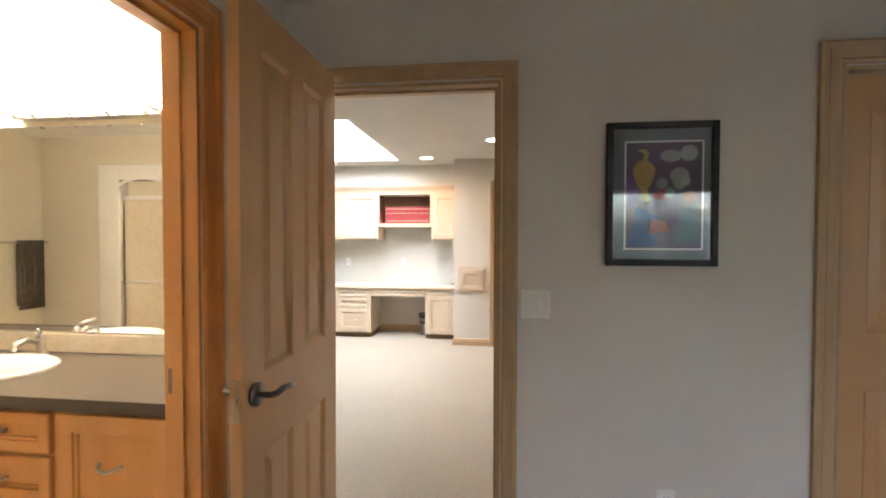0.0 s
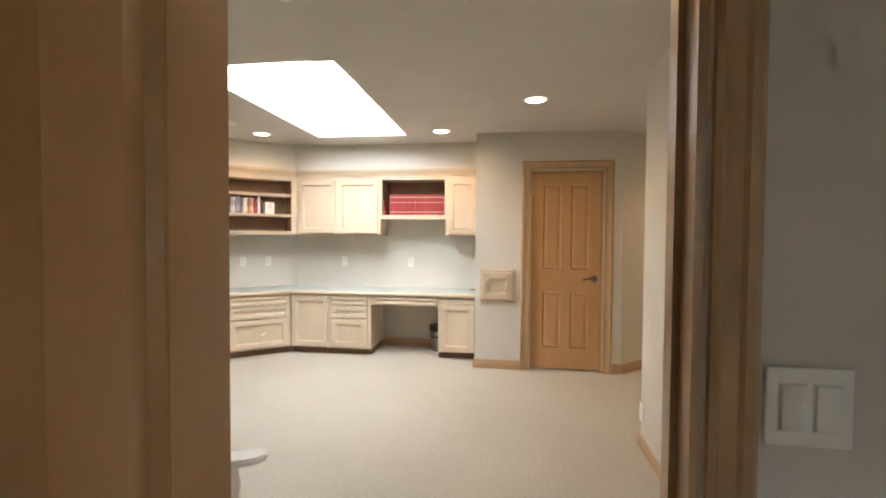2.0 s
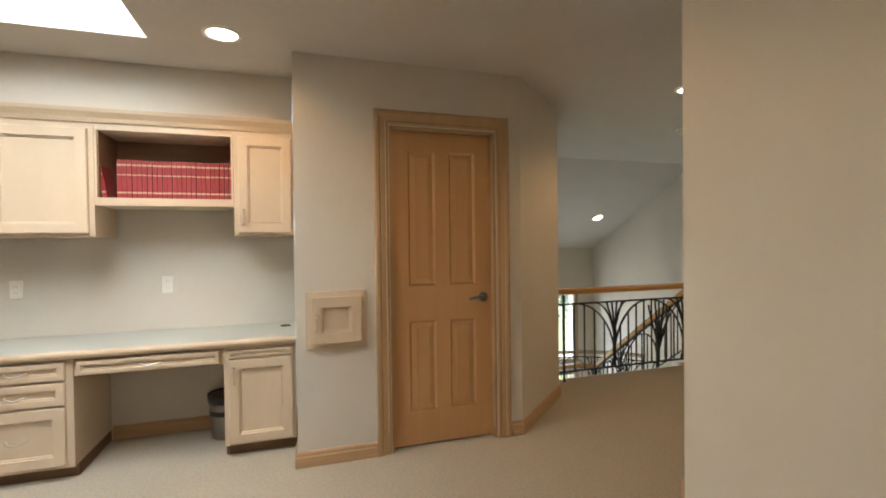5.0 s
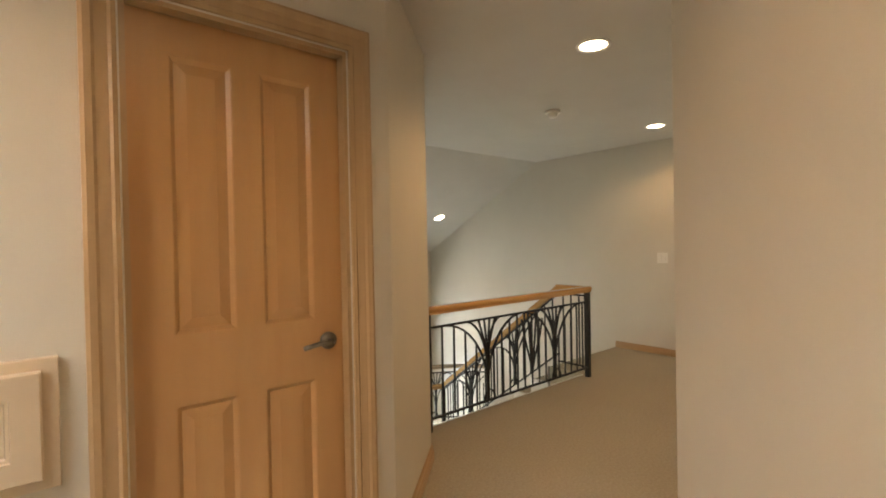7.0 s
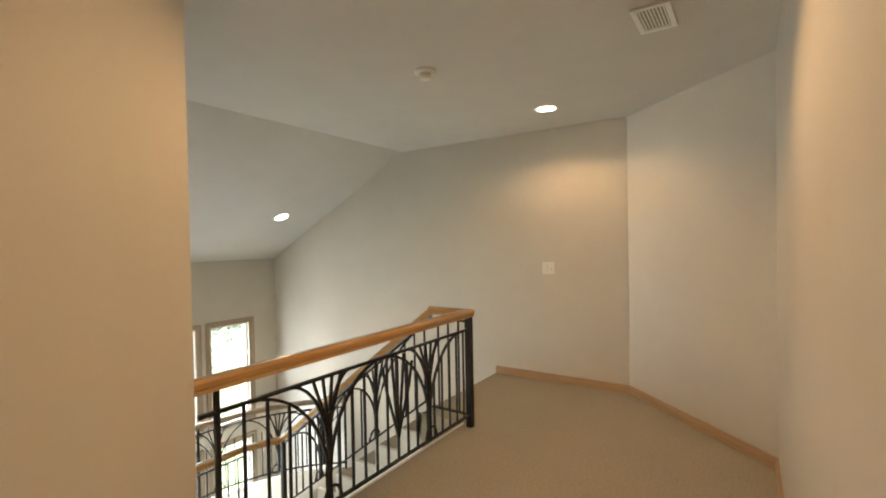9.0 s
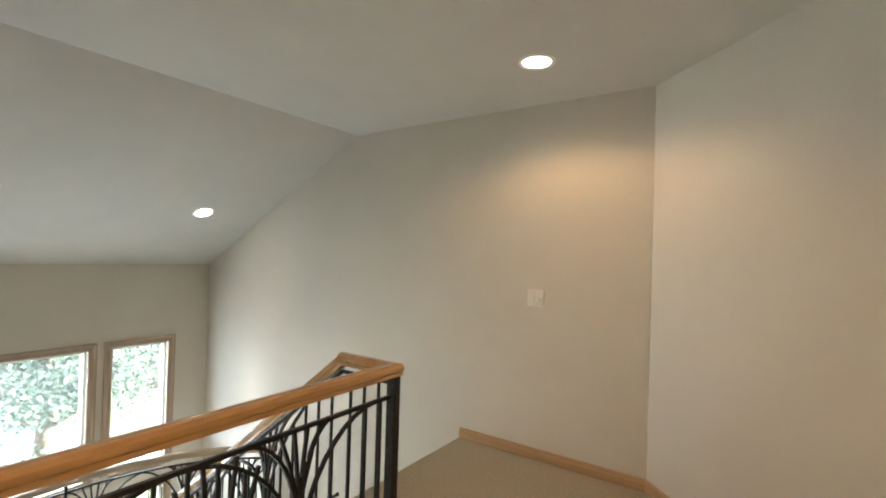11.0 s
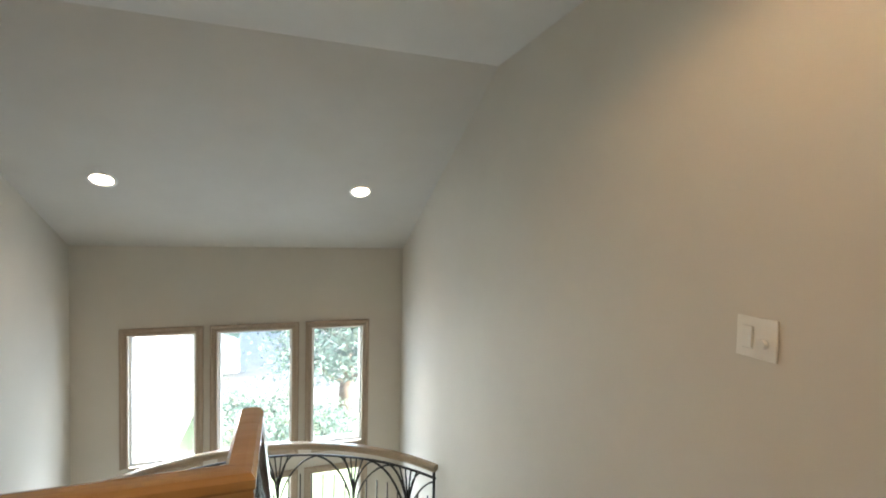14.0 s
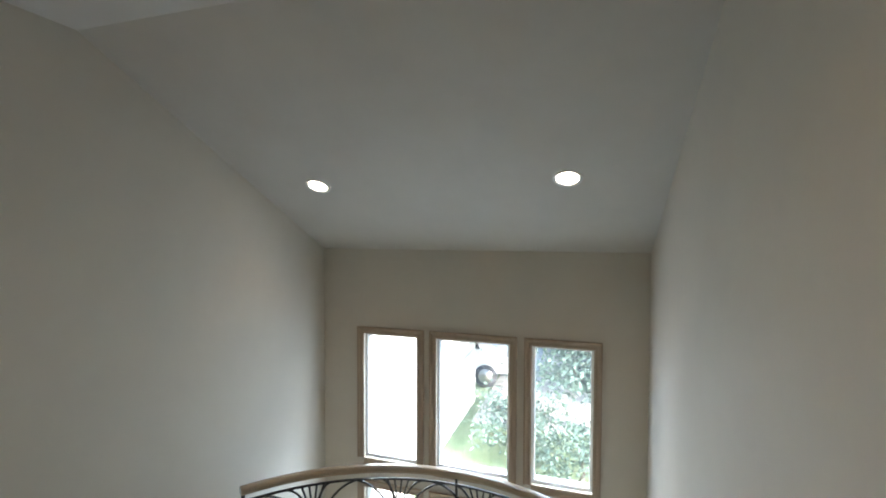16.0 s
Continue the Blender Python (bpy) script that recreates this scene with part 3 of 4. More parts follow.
bmesh.ops.translate(bm, vec=(2.5, -6.1, -UND), verts=bm.verts[:])
part("edge", bm, M_CABH, desk, "rounded pale maple edge")

UY, UB, UT = 6.07, 1.358, 2.035


def upper_unit(m, w, fronts, label, z0=UB, d=0.36, openings=(), name="wall_cabinet"):
    th = thing(name, m, label, "cabinet", "wall cabinets over the desk")
    if not openings:
        part("body", boxes((0, w, 0, d, z0, UT)), M_CAB, th)
    else:
        x0, x1, a, b, levels = openings
        part("side_panel", boxes((0, x0, 0, d, z0, UT)), M_CAB, th)
        part("side_panel", boxes((x1, w, 0, d, z0, UT)), M_CAB, th)
        part("top_panel", boxes((x0, x1, 0, d, b, UT)), M_CAB, th)
        part("bottom_panel", boxes((x0, x1, 0, d, z0, a)), M_CABH, th)
        # back and thin side sheets carry the box's inner shade as dark colour
        part("back_panel", boxes((x0, x1, d - 0.03, d - 0.004, a, b)), M_CABIN, th, "wood back panel with shade in its colour")
        part("shade_lining", boxes((x0, x0 + 0.004, 0.022, d - 0.03, a, b)), M_CABIN, th)
        part("shade_lining", boxes((x1 - 0.004, x1, 0.022, d - 0.03, a, b)), M_CABIN, th)
        for z in levels:
            part("shelf", boxes((x0 + 0.004, x1 - 0.004, 0.004, d - 0.03, z - 0.03, z), bev=0.002), M_CABH, th)
    for kind, a, b, c, e, h in fronts:
        front(th, kind, a, b, c, e, h)
    return th


upper_unit(T(-2.545, UY), 1.018, [("door", 0.035, 0.475, UB + 0.02, 1.995, "rb"), ("door", 0.512, 0.99, UB + 0.02, 1.995, "lb")], "pale maple wall cabinet with two doors")
upper_unit(T(-1.525, UY), 0.755, [], "open pale maple shelf box holding red books", 1.545, openings=(0.012, 0.743, 1.592, 1.995, ()), name="open_shelf")
upper_unit(T(-0.768, UY), 0.364, [("door", 0.03, 0.352, UB + 0.02, 1.995, "lb")], "narrow pale maple wall cabinet with one door")
UA, UBk = Vector((-2.549, UY, 0)), Vector((-3.17, 5.51, 0))
UD = math.degrees(math.atan2(UA.y - UBk.y, UA.x - UBk.x))
UW = (UA - UBk).length
upper_unit(T(UBk.x, UBk.y, 0, UD), UW - 0.002, [], "open pale maple corner bookshelf, half full of books", openings=(0.05, UW - 0.055, UB + 0.04, 1.985, (1.595, 1.83)), d=0.27, name="bookshelf")
upper_unit(T(-3.172, 4.70, 0, 90), 0.806, [("door", 0.03, 0.39, UB + 0.02, 1.985, "rb"), ("door", 0.41, 0.77, UB + 0.02, 1.985, "lb")], "pale maple wall cabinet with two doors")
upper_unit(T(-3.172, 3.90, 0, 90), 0.796, [], "open pale maple shelf with a few books", openings=(0.03, 0.766, UB + 0.04, 1.985, (1.62,)), name="open_shelf")
CROWN = [(0, 0), (0.012, 0), (0.02, 0.025), (0.045, 0.055), (0.05, 0.075), (0, 0.075)]
bm = sweep(bmesh.new(), [(-0.402, UY, UT), (UA.x, UA.y, UT), (-3.172, 5.51, UT), (-3.172, 3.90, UT)], CROWN, (0, 0, 1))
build("crown_trim", bm, M_CABH, "pale maple crown moulding over the cabinets", "trim")
bm = prism(bmesh.new(), [(-0.402, UY - 0.005), (-0.402, 6.448), (-2.71, 6.448), (-3.548, 5.70), (-3.548, 3.9), (-3.177, 3.9), (-3.177, 5.505), (UA.x, UY - 0.005)], UT + 0.076, CEIL - 0.002)
build("soffit", bm, M_WALL, "beige soffit above the cabinets", "soffit")


# books
def book(m, w, h, d, cover, label, group, gilt=False):
    th = thing("book", m, label, "book", group)
    part("cover", boxes((0, 0.003, 0, d, 0, h), (w - 0.003, w, 0, d, 0, h), (0.003, w - 0.003, 0, 0.004, 0, h)), cover, th)
    part("pages", boxes((0.003, w - 0.003, 0.004, d - 0.004, 0.003, h - 0.004)), M_PAPER, th, "cream page block")
    if not gilt:
        tone = M_SPINE[int(w * 1000 + h * 1000) % len(M_SPINE)]
        part("title", boxes((w * 0.25, w * 0.75, -0.001, 0, h * 0.42, h * 0.86)), tone, th, "spine lettering bar")
        part("mark", boxes((w * 0.15, w * 0.85, -0.001, 0, h * 0.07, h * 0.13)), tone, th, "small spine mark")
    if gilt:
        part("band", boxes((0.0, w, -0.0015, 0, h * 0.60, h * 0.625)), M_GOLD, th, "gilt band")
        part("band", boxes((0.0, w, -0.0015, 0, h * 0.85, h * 0.89)), M_GOLD, th, "gilt band")
        part("band", boxes((0.0, w, -0.0015, 0, h * 0.13, h * 0.17)), M_GOLD, th, "gilt band")
    return th


rng = random.Random(4)
x = -1.502
first = book(pose(x, UY + 0.05, 1.594, 0, -9, 0), 0.024, 0.235, 0.19, M_BOOKRED, "red leather-bound volume leaning on the shelf", "red encyclopedia set", True)
std = book(T(x + 0.075, UY + 0.05, 1.593), 0.0245, 0.235, 0.19, M_BOOKRED, "red leather-bound volume with gilt bands", "red encyclopedia set", True)
for i in range(1, 24):
    copy_thing(std, T(x + 0.075 + i * 0.0272, UY + 0.05 + rng.uniform(-0.007, 0.007), 1.593))
COVERS = [((0.10, 0.05, 0.04), "dark brown"), ((0.20, 0.20, 0.24), "grey-blue"), ((0.66, 0.62, 0.55), "cream"), ((0.30, 0.30, 0.32), "grey"), ((0.35, 0.28, 0.26), "taupe"), ((0.68, 0.66, 0.62), "off-white"), ((0.62, 0.30, 0.08), "orange"), ((0.70, 0.66, 0.6), "ivory"), ((0.45, 0.03, 0.03), "red"), ((0.72, 0.70, 0.66), "white"), ((0.05, 0.05, 0.05), "black"), ((0.08, 0.14, 0.30), "blue")]
CM = [(surface("cover_" + n.replace("-", "_").replace(" ", "_"), c, tuple(min(1, v * 1.2 + 0.01) for v in c), 0.55, (25, 25, 25), 4), n) for c, n in COVERS]
SH = T(UBk.x, UBk.y, 0, UD)
u = 0.075
for k, w, h in ((0, 0.03, 0.19), (1, 0.022, 0.185), (2, 0.02, 0.165), (5, 0.02, 0.17), (3, 0.032, 0.185), (3, 0.018, 0.19), (4, 0.022, 0.16), (2, 0.026, 0.165), (7, 0.02, 0.17), (6, 0.034, 0.178), (9, 0.02, 0.165), (8, 0.04, 0.16), (9, 0.026, 0.188), (10, 0.014, 0.155), (10, 0.02, 0.15)):
    book(SH @ pose(u, 0.05 + rng.uniform(0, 0.02), 1.596, 0, rng.uniform(-1, 4), 0), w, h * 1.05, 0.15, CM[k][0], CM[k][1] + " book standing on the corner shelf", "books on the corner shelf")
    u += w + 0.003
book(SH @ T(u + 0.012, 0.05, 1.596), 0.10, 0.135, 0.13, CM[9][0], "thick white box file at the end of the row", "books on the corner shelf")
u = 0.45
for k, w, h in ((2, 0.03, 0.22), (11, 0.035, 0.25), (1, 0.03, 0.24), (9, 0.04, 0.27), (3, 0.05, 0.24), (5, 0.03, 0.26)):
    book(T(-3.172, 3.90, 0, 90) @ T(u, 0.06, 1.621), w, h, 0.2, CM[k][0], CM[k][1] + " tall book on the side shelf", "books on the side shelf")
    u += w + 0.004

# hatch on the closet wall
hm = T(-0.345, 5.619, 0.685)
ht = thing("wall_hatch", hm, "small maple hatch with framed door on the closet wall", "hatch")
part("frame", boxes((0, 0.352, -0.022, 0, 0, 0.335), bev=0.004), M_CAB, ht)
hd = part("door", shaker(bmesh.new(), 0.028, 0.318, 0.032, 0.305, -0.044, 0.06), M_CAB, ht)
bm = bmesh.new()
tube(bm, [(0.055, -0.044, 0.11), (0.055, -0.066, 0.12), (0.055, -0.07, 0.155), (0.055, -0.066, 0.19), (0.055, -0.044, 0.2)], 0.007, 8)
part("pull", bm, M_PULL, hd, "satin metal pull", True)

# waste bin under the desk
wb = thing("waste_bin", T(-0.86, 6.27), "dark metal waste bin with a black liner rim under the desk", "bin")
part("body", lathe(bmesh.new(), [(0.085, 0.0), (0.09, 0.005), (0.112, 0.29), (0.106, 0.29), (0.086, 0.012)]), M_BIN, wb, "", True)
part("liner", lathe(bmesh.new(), [(0.113, 0.24), (0.117, 0.265), (0.116, 0.298), (0.106, 0.296), (0.104, 0.16)]), M_BLACK, wb, "black plastic liner rim", True)
one("desk_grommet", lathe(bmesh.new(), [(0.035, 0), (0.035, 0.004), (0.03, 0.007), (0.012, 0.007)], 24), M_BLACK, "black cable grommet in the desk top", "grommet", T(-0.47, 6.28, TOPZ))


# white armchair beside the doorway, facing into the room
def armchair(m):
    th = thing("armchair", m, "white painted wooden armchair with turned arm posts", "chair")
    bm = prism(bmesh.new(), [(-0.21, -0.165), (-0.19, -0.18), (0.20, -0.205), (0.235, -0.18), (0.235, 0.18), (0.20, 0.205), (-0.19, 0.18), (-0.21, 0.165)], 0.40, 0.445)
    bmesh.ops.bevel(bm, geom=bm.edges[:], offset=0.008, segments=2, affect="EDGES")
    part("seat", bm, M_WHITE, th)
    turned = ((0.013, 0.0), (0.016, 0.08), (0.011, 0.11), (0.02, 0.2), (0.023, 0.3), (0.013, 0.34), (0.019, 0.37), (0.015, 0.405))
    for lx in (-0.16, 0.17):
        for ly in (-0.14, 0.14):
            part("leg", lathe(bmesh.new(), turned, 16, (lx, ly, 0)), M_WHITE, th, "turned leg", True)
    for ly in (-1, 1):
        top = [(-0.24, 0.018), (-0.10, 0.020), (0.04, 0.020), (0.10, 0.026), (0.15, 0.038), (0.20, 0.045), (0.24, 0.040), (0.265, 0.022)]
        mid = lambda x: ly * (0.190 + 0.05 * max(0.0, x + 0.1) / 0.36)
        bm = prism(bmesh.new(), [(x, mid(x) - w) for x, w in top] + [(x, mid(x) + w) for x, w in top[::-1]], 0.606, 0.630)
        bmesh.ops.bevel(bm, geom=bm.edges[:], offset=0.006, segments=2, affect="EDGES")
        part("armrest", bm, M_WHITE, th, "arm with a rounded paddle end")
        part("arm_post", lathe(bmesh.new(), [(0.013, 0.44), (0.019, 0.47), (0.012, 0.50), (0.02, 0.54), (0.016, 0.57), (0.011, 0.59), (0.016, 0.608)], 16, (0.17, ly * 0.20, 0)), M_WHITE, th, "turned arm post", True)
        part("back_post", tube(bmesh.new(), [(-0.19, ly * 0.165, 0.43), (-0.235, ly * 0.168, 0.65), (-0.255, ly * 0.17, 0.92)], 0.016, 12), M_WHITE, th, "", True)
    for i in range(5):
        y = -0.11 + i * 0.055
        part("spindle", tube(bmesh.new(), [(-0.19, y, 0.43), (-0.235, y, 0.65), (-0.252, y, 0.90)], 0.008, 8), M_WHITE, th, "", True)
    part("top_rail", boxes((-0.268, -0.24, -0.185, 0.185, 0.88, 0.97), bev=0.012), M_WHITE, th)


armchair(T(-1.065, 2.01, 0, 18))


# ---- switches, outlets, vents, detectors, downlights ----
def plate(m, gangs, kind, label, cat, w=None):
    w = w or 0.07 + 0.046 * (gangs - 1)
    th = thing("wall_switch" if kind != "outlet" else "outlet", m, label, cat)
    part("plate", boxes((-w / 2, w / 2, -0.006, 0, -0.058, 0.058), bev=0.003), M_PLATE, th)
    for g in range(gangs):
        cx = (g - (gangs - 1) / 2) * 0.046
        if kind == "rocker":
            # raised grey sheet paints the rocker's shadow line, nothing is cut in
            part("gap_shade", boxes((cx - 0.0185, cx + 0.0185, -0.0068, -0.006, -0.035, 0.035)), M_SLOTG, th, "thin grey sheet as shadow line round the rocker")
            part("rocker", boxes((cx - 0.0165, cx + 0.0165, -0.011, -0.0068, -0.033, 0.033), bev=0.002), M_PLATE, th)
        elif kind == "outlet":
            for z in (-0.02, 0.02):
                f = part("socket", boxes((cx - 0.016, cx + 0.016, -0.009, -0.006, z - 0.013, z + 0.013), bev=0.002), M_PLATE, th)
                part("slot", boxes((cx - 0.008, cx - 0.006, -0.0095, -0.009, z - 0.004, z + 0.006), (cx + 0.006, cx + 0.008, -0.0095, -0.009, z - 0.004, z + 0.006)), M_SLOT, f)
        else:
            part("knob" if g else "rocker", tube(bmesh.new(), [(cx, -0.006, -0.012), (cx, -0.020, -0.012)], 0.012, 16) if g else boxes((cx - 0.014, cx + 0.014, -0.012, -0.0068, -0.03, 0.03), bev=0.002), M_PLATE, th)
            # likewise a raised grey sheet painting the shadow line
            part("gap_shade", tube(bmesh.new(), [(cx, -0.006, -0.012), (cx, -0.0068, -0.012)], 0.015, 16) if g else boxes((cx - 0.0165, cx + 0.0165, -0.0068, -0.006, -0.033, 0.033)), M_SLOTG, th, "thin grey sheet as shadow line round the control")
    return th


plate(T(0.333, 1.599, 1.12), 2, "rocker", "white double rocker switch on the wall", "switch")
plate(T(0.85, 1.599, 0.33), 1, "outlet", "white wall outlet near the floor", "outlet")
plate(T(0.784, 3.96, 0.235, -90), 1, "outlet", "white wall outlet low on the wall", "outlet")
plate(T(0.784, 2.75, 0.30, -90), 1, "outlet", "white wall outlet low on the wall", "outlet")
plate(T(5.199, 6.425, 1.085, -90), 2, "dimmer", "white double dimmer switch in the hall", "switch", 0.118)
for px in (-2.09, -1.24):
    plate(T(px, 6.449, 1.03), 1, "outlet", "white outlet above the desk", "outlet")
DW = math.degrees(math.atan2(0.75, 0.84))
for f in (0.42, 0.68):
    plate(T(-3.55 + 0.84 * f + 0.001, 5.70 + 0.75 * f - 0.001, 1.03, DW), 1, "outlet", "white outlet above the desk", "outlet")
plate(T(-3.549, 5.15, 1.03, 90), 1, "outlet", "white outlet above the desk", "outlet")


def downlight(m):
    th = thing("downlight", m, "round recessed ceiling light, switched on", "ceiling light", "recessed ceiling lights")
    bm = bmesh.new()
    seg = 40
    rings = [[bm.verts.new((r * math.cos(2 * math.pi * i / seg), r * math.sin(2 * math.pi * i / seg), z)) for i in range(seg)] for r, z in ((0.098, 0.0), (0.096, -0.006), (0.080, -0.007), (0.074, -0.001))]
    for a, b in zip(rings, rings[1:]):
        for i in range(seg):
            bm.faces.new((a[i], a[(i + 1) % seg], b[(i + 1) % seg], b[i]))
    part("trim", bm, M_WHITE, th, "white trim ring", True)
    part("lens", lathe(bmesh.new(), [(0.075, -0.0015), (0.07, -0.004), (0.02, -0.005)], 40), M_DISC, th, "glowing lens", True)
    return th


SLOPE = math.degrees(math.atan2(CEIL - 1.10, 10.70 - 8.17))
d0 = None
for lx, ly, k in ((-0.745, 5.49, 1), (0.12, 4.50, 0.8), (-2.62, 5.42, 0.6), (-2.67, 4.22, 0.6), (-0.20, 2.77, 0.6), (2.38, 5.51, 1.7), (4.53, 6.17, 1.0)):
    d0 = copy_thing(d0, T(lx, ly, CEIL - 0.001)) if d0 else downlight(T(lx, ly, CEIL - 0.001))
    lamp("downlight_lamp", "SPOT", T(lx, ly, CEIL - 0.03), SPOT_W * k, SPOT_C, cone=148, blend=0.45)
for lx in (2.66, 4.56):
    lz = CEIL - (9.55 - 8.17) * math.tan(radians(SLOPE))
    copy_thing(d0, pose(lx, 9.55, lz - 0.001, -SLOPE, 0, 0))
    lamp("downlight_lamp", "SPOT", T(lx, 9.53, lz - 0.04), SPOT_W * 0.4, SPOT_C, cone=110, blend=0.9)


def vent(m, w, h, label):
    th = thing("ceiling_vent", m, label, "vent")
    part("frame", boxes((-w / 2, w / 2, -h / 2, -h / 2 + 0.025, -0.012, 0), (-w / 2, w / 2, h / 2 - 0.025, h / 2, -0.012, 0), (-w / 2, -w / 2 + 0.025, -h / 2 + 0.025, h / 2 - 0.025, -0.012, 0), (w / 2 - 0.025, w / 2, -h / 2 + 0.025, h / 2 - 0.025, -0.012, 0), bev=0.002), M_WHITE, th)
    part("backing", boxes((-w / 2 + 0.025, w / 2 - 0.025, -h / 2 + 0.025, h / 2 - 0.025, -0.0015, -0.0005)), M_DUCT, th, "grey duct behind the slats")
    n = int((h - 0.05) / 0.014)
    for i in range(n):
        y = -h / 2 + 0.025 + (i + 0.5) * (h - 0.05) / n
        part("slat", boxes((-w / 2 + 0.025, w / 2 - 0.025, y - 0.004, y + 0.003, -0.008, -0.003)), M_PLATE, th)


vent(T(3.385, 5.19, CEIL - 0.001), 0.285, 0.17, "white slatted ceiling vent")
vent(T(-2.69, 4.82, CEIL - 0.001, 90), 0.32, 0.15, "white slatted ceiling vent")


def detector(m):
    th = thing("smoke_detector", m, "round white smoke detector on the ceiling", "smoke detector")
    part("base", lathe(bmesh.new(), [(0.066, 0), (0.066, -0.016), (0.06, -0.02), (0.02, -0.021)][::-1], 32), M_PLATE, th, "", True)
    part("sensor", lathe(bmesh.new(), [(0.038, -0.02), (0.036, -0.048), (0.03, -0.055), (0.01, -0.056)][::-1], 24), M_PLATE, th, "", True)


detector(T(3.29, 6.47, CEIL - 0.001))
detector(T(-1.03, 2.73, CEIL - 0.001))

# ---- framed picture in the bedroom ----
pf = thing("framed_picture", T(0.606, 1.599, 1.282), "framed abstract print with grey mat and black frame", "picture")
W, Hh = 0.437, 0.582
part("frame", boxes((0, 0.026, -0.026, 0, 0, Hh), (W - 0.026, W, -0.026, 0, 0, Hh), (0.026, W - 0.026, -0.026, 0, 0, 0.026), (0.026, W - 0.026, -0.026, 0, Hh - 0.026, Hh), bev=0.004), M_FRAMEB, pf)
part("mat", boxes((0.026, W - 0.026, -0.010, -0.002, 0.026, Hh - 0.026)), M_MAT, pf, "grey mat board")
part("border", boxes((0.073, 0.383, -0.0115, -0.010, 0.065, 0.507)), M_PLATE, pf, "white inner border")


def flat(name, pts, y, colour, parent, label=""):
    bm = bmesh.new()
    bm.faces.new([bm.verts.new((px, y, pz)) for px, pz in pts])
    return part(name, bm, surface("print_" + name, tuple(v * 0.7 for v in colour), tuple(v * 0.85 for v in colour), 0.7, (18, 18, 18), 4), parent, label)


def blob(cx, cz, rx, rz, n=24, wob=0.0):
    return [(cx + rx * math.cos(2 * math.pi * i / n) * (1 + wob * math.sin(6 * math.pi * i / n)), cz + rz * math.sin(2 * math.pi * i / n)) for i in range(n)]


art = flat("print", [(0.08, 0.072), (0.376, 0.072), (0.376, 0.50), (0.08, 0.50)], -0.012, (0.16, 0.10, 0.16), pf, "abstract print")
for n, (pts, c) in enumerate((
    ([(0.08, 0.2), (0.12, 0.26), (0.11, 0.36), (0.08, 0.4)], (0.16, 0.05, 0.22)), (blob(0.15, 0.37, 0.042, 0.06, wob=0.15), (0.62, 0.36, 0.07)), ([(0.145, 0.42), (0.16, 0.42), (0.17, 0.46), (0.15, 0.475), (0.12, 0.47), (0.15, 0.455)], (0.62, 0.36, 0.07)), ([(0.142, 0.32), (0.165, 0.32), (0.172, 0.26), (0.15, 0.26)], (0.58, 0.33, 0.07)),
    (blob(0.255, 0.445, 0.042, 0.025), (0.42, 0.42, 0.40)), (blob(0.325, 0.455, 0.035, 0.032), (0.45, 0.45, 0.42)), (blob(0.29, 0.355, 0.034, 0.045, wob=0.2), (0.42, 0.40, 0.38)), (blob(0.31, 0.345, 0.022, 0.022), (0.5, 0.47, 0.42)), (blob(0.22, 0.335, 0.022, 0.022), (0.3, 0.34, 0.33)), (blob(0.25, 0.30, 0.022, 0.018), (0.22, 0.34, 0.30)),
    ([(0.18, 0.29), (0.24, 0.315), (0.23, 0.27), (0.19, 0.27)], (0.40, 0.06, 0.06)), ([(0.09, 0.08), (0.20, 0.08), (0.21, 0.2), (0.12, 0.24)], (0.05, 0.10, 0.28)), ([(0.17, 0.13), (0.25, 0.14), (0.24, 0.18), (0.18, 0.19)], (0.55, 0.13, 0.05)), ([(0.27, 0.09), (0.37, 0.09), (0.37, 0.26), (0.29, 0.22)], (0.10, 0.16, 0.20)), (blob(0.33, 0.28, 0.03, 0.02), (0.40, 0.10, 0.06)))):
    flat("shape", pts, -0.0122 - 0.00006 * n, c, art)
pg = part("glass", boxes((0.026, W - 0.026, -0.016, -0.014, 0.026, Hh - 0.026)), M_PICGLASS, pf, "clear picture glass")
pg.visible_shadow = False
pf.scale = (0.957, 1.0, 0.97)

# bedroom window behind the walker, with open blinds
bw = thing("window_1", T(2.27, -3.0, 0.88), "bedroom window with open white slatted blinds", "window")
bw["kind"] = "structure"
part("window_frame", boxes((-0.67, -0.62, -0.1, -0.03, 0, 1.15), (1.48, 1.53, -0.1, -0.03, 0, 1.15), (-0.62, 1.48, -0.1, -0.03, 0, 0.05), (-0.62, 1.48, -0.1, -0.03, 1.10, 1.15), (-0.02, 0.10, -0.1, -0.03, 0.05, 1.10), (0.69, 0.81, -0.1, -0.03, 0.05, 1.10)), M_WHITE, bw)
for a, b in ((-0.62, -0.02), (0.10, 0.69), (0.81, 1.48)):
    pn = part("pane", boxes((a, b, -0.07, -0.064, 0.05, 1.10)), M_GLASS, bw)
    pn.visible_shadow = False
bl = thing("window_blind", T(2.27, -2.985, 0.9), "white horizontal slatted blind, slats open", "blind")
part("headrail", boxes((-0.66, 1.52, -0.01, 0.04, 1.08, 1.13), bev=0.003), M_SLAT, bl)
slat_me = None
for a in (-0.32, 0.395, 1.14):
    for i in range(20):
        m = pose(a, 0.015, 0.04 + i * 0.052, 14, 0, 0)
        if slat_me is None:
            s0 = part("slat", boxes((-0.32, 0.32, -0.024, 0.024, -0.0015, 0.0015)), M_SLAT, bl)
            slat_me = s0.data
        else:
            s0 = new("slat", slat_me)
            s0.parent = bl
        s0.matrix_basis = m
part("cord", tube(bmesh.new(), [(0.02, 0.015, 0.03), (0.02, 0.015, 1.08)], 0.003, 6), M_SLAT, bl)

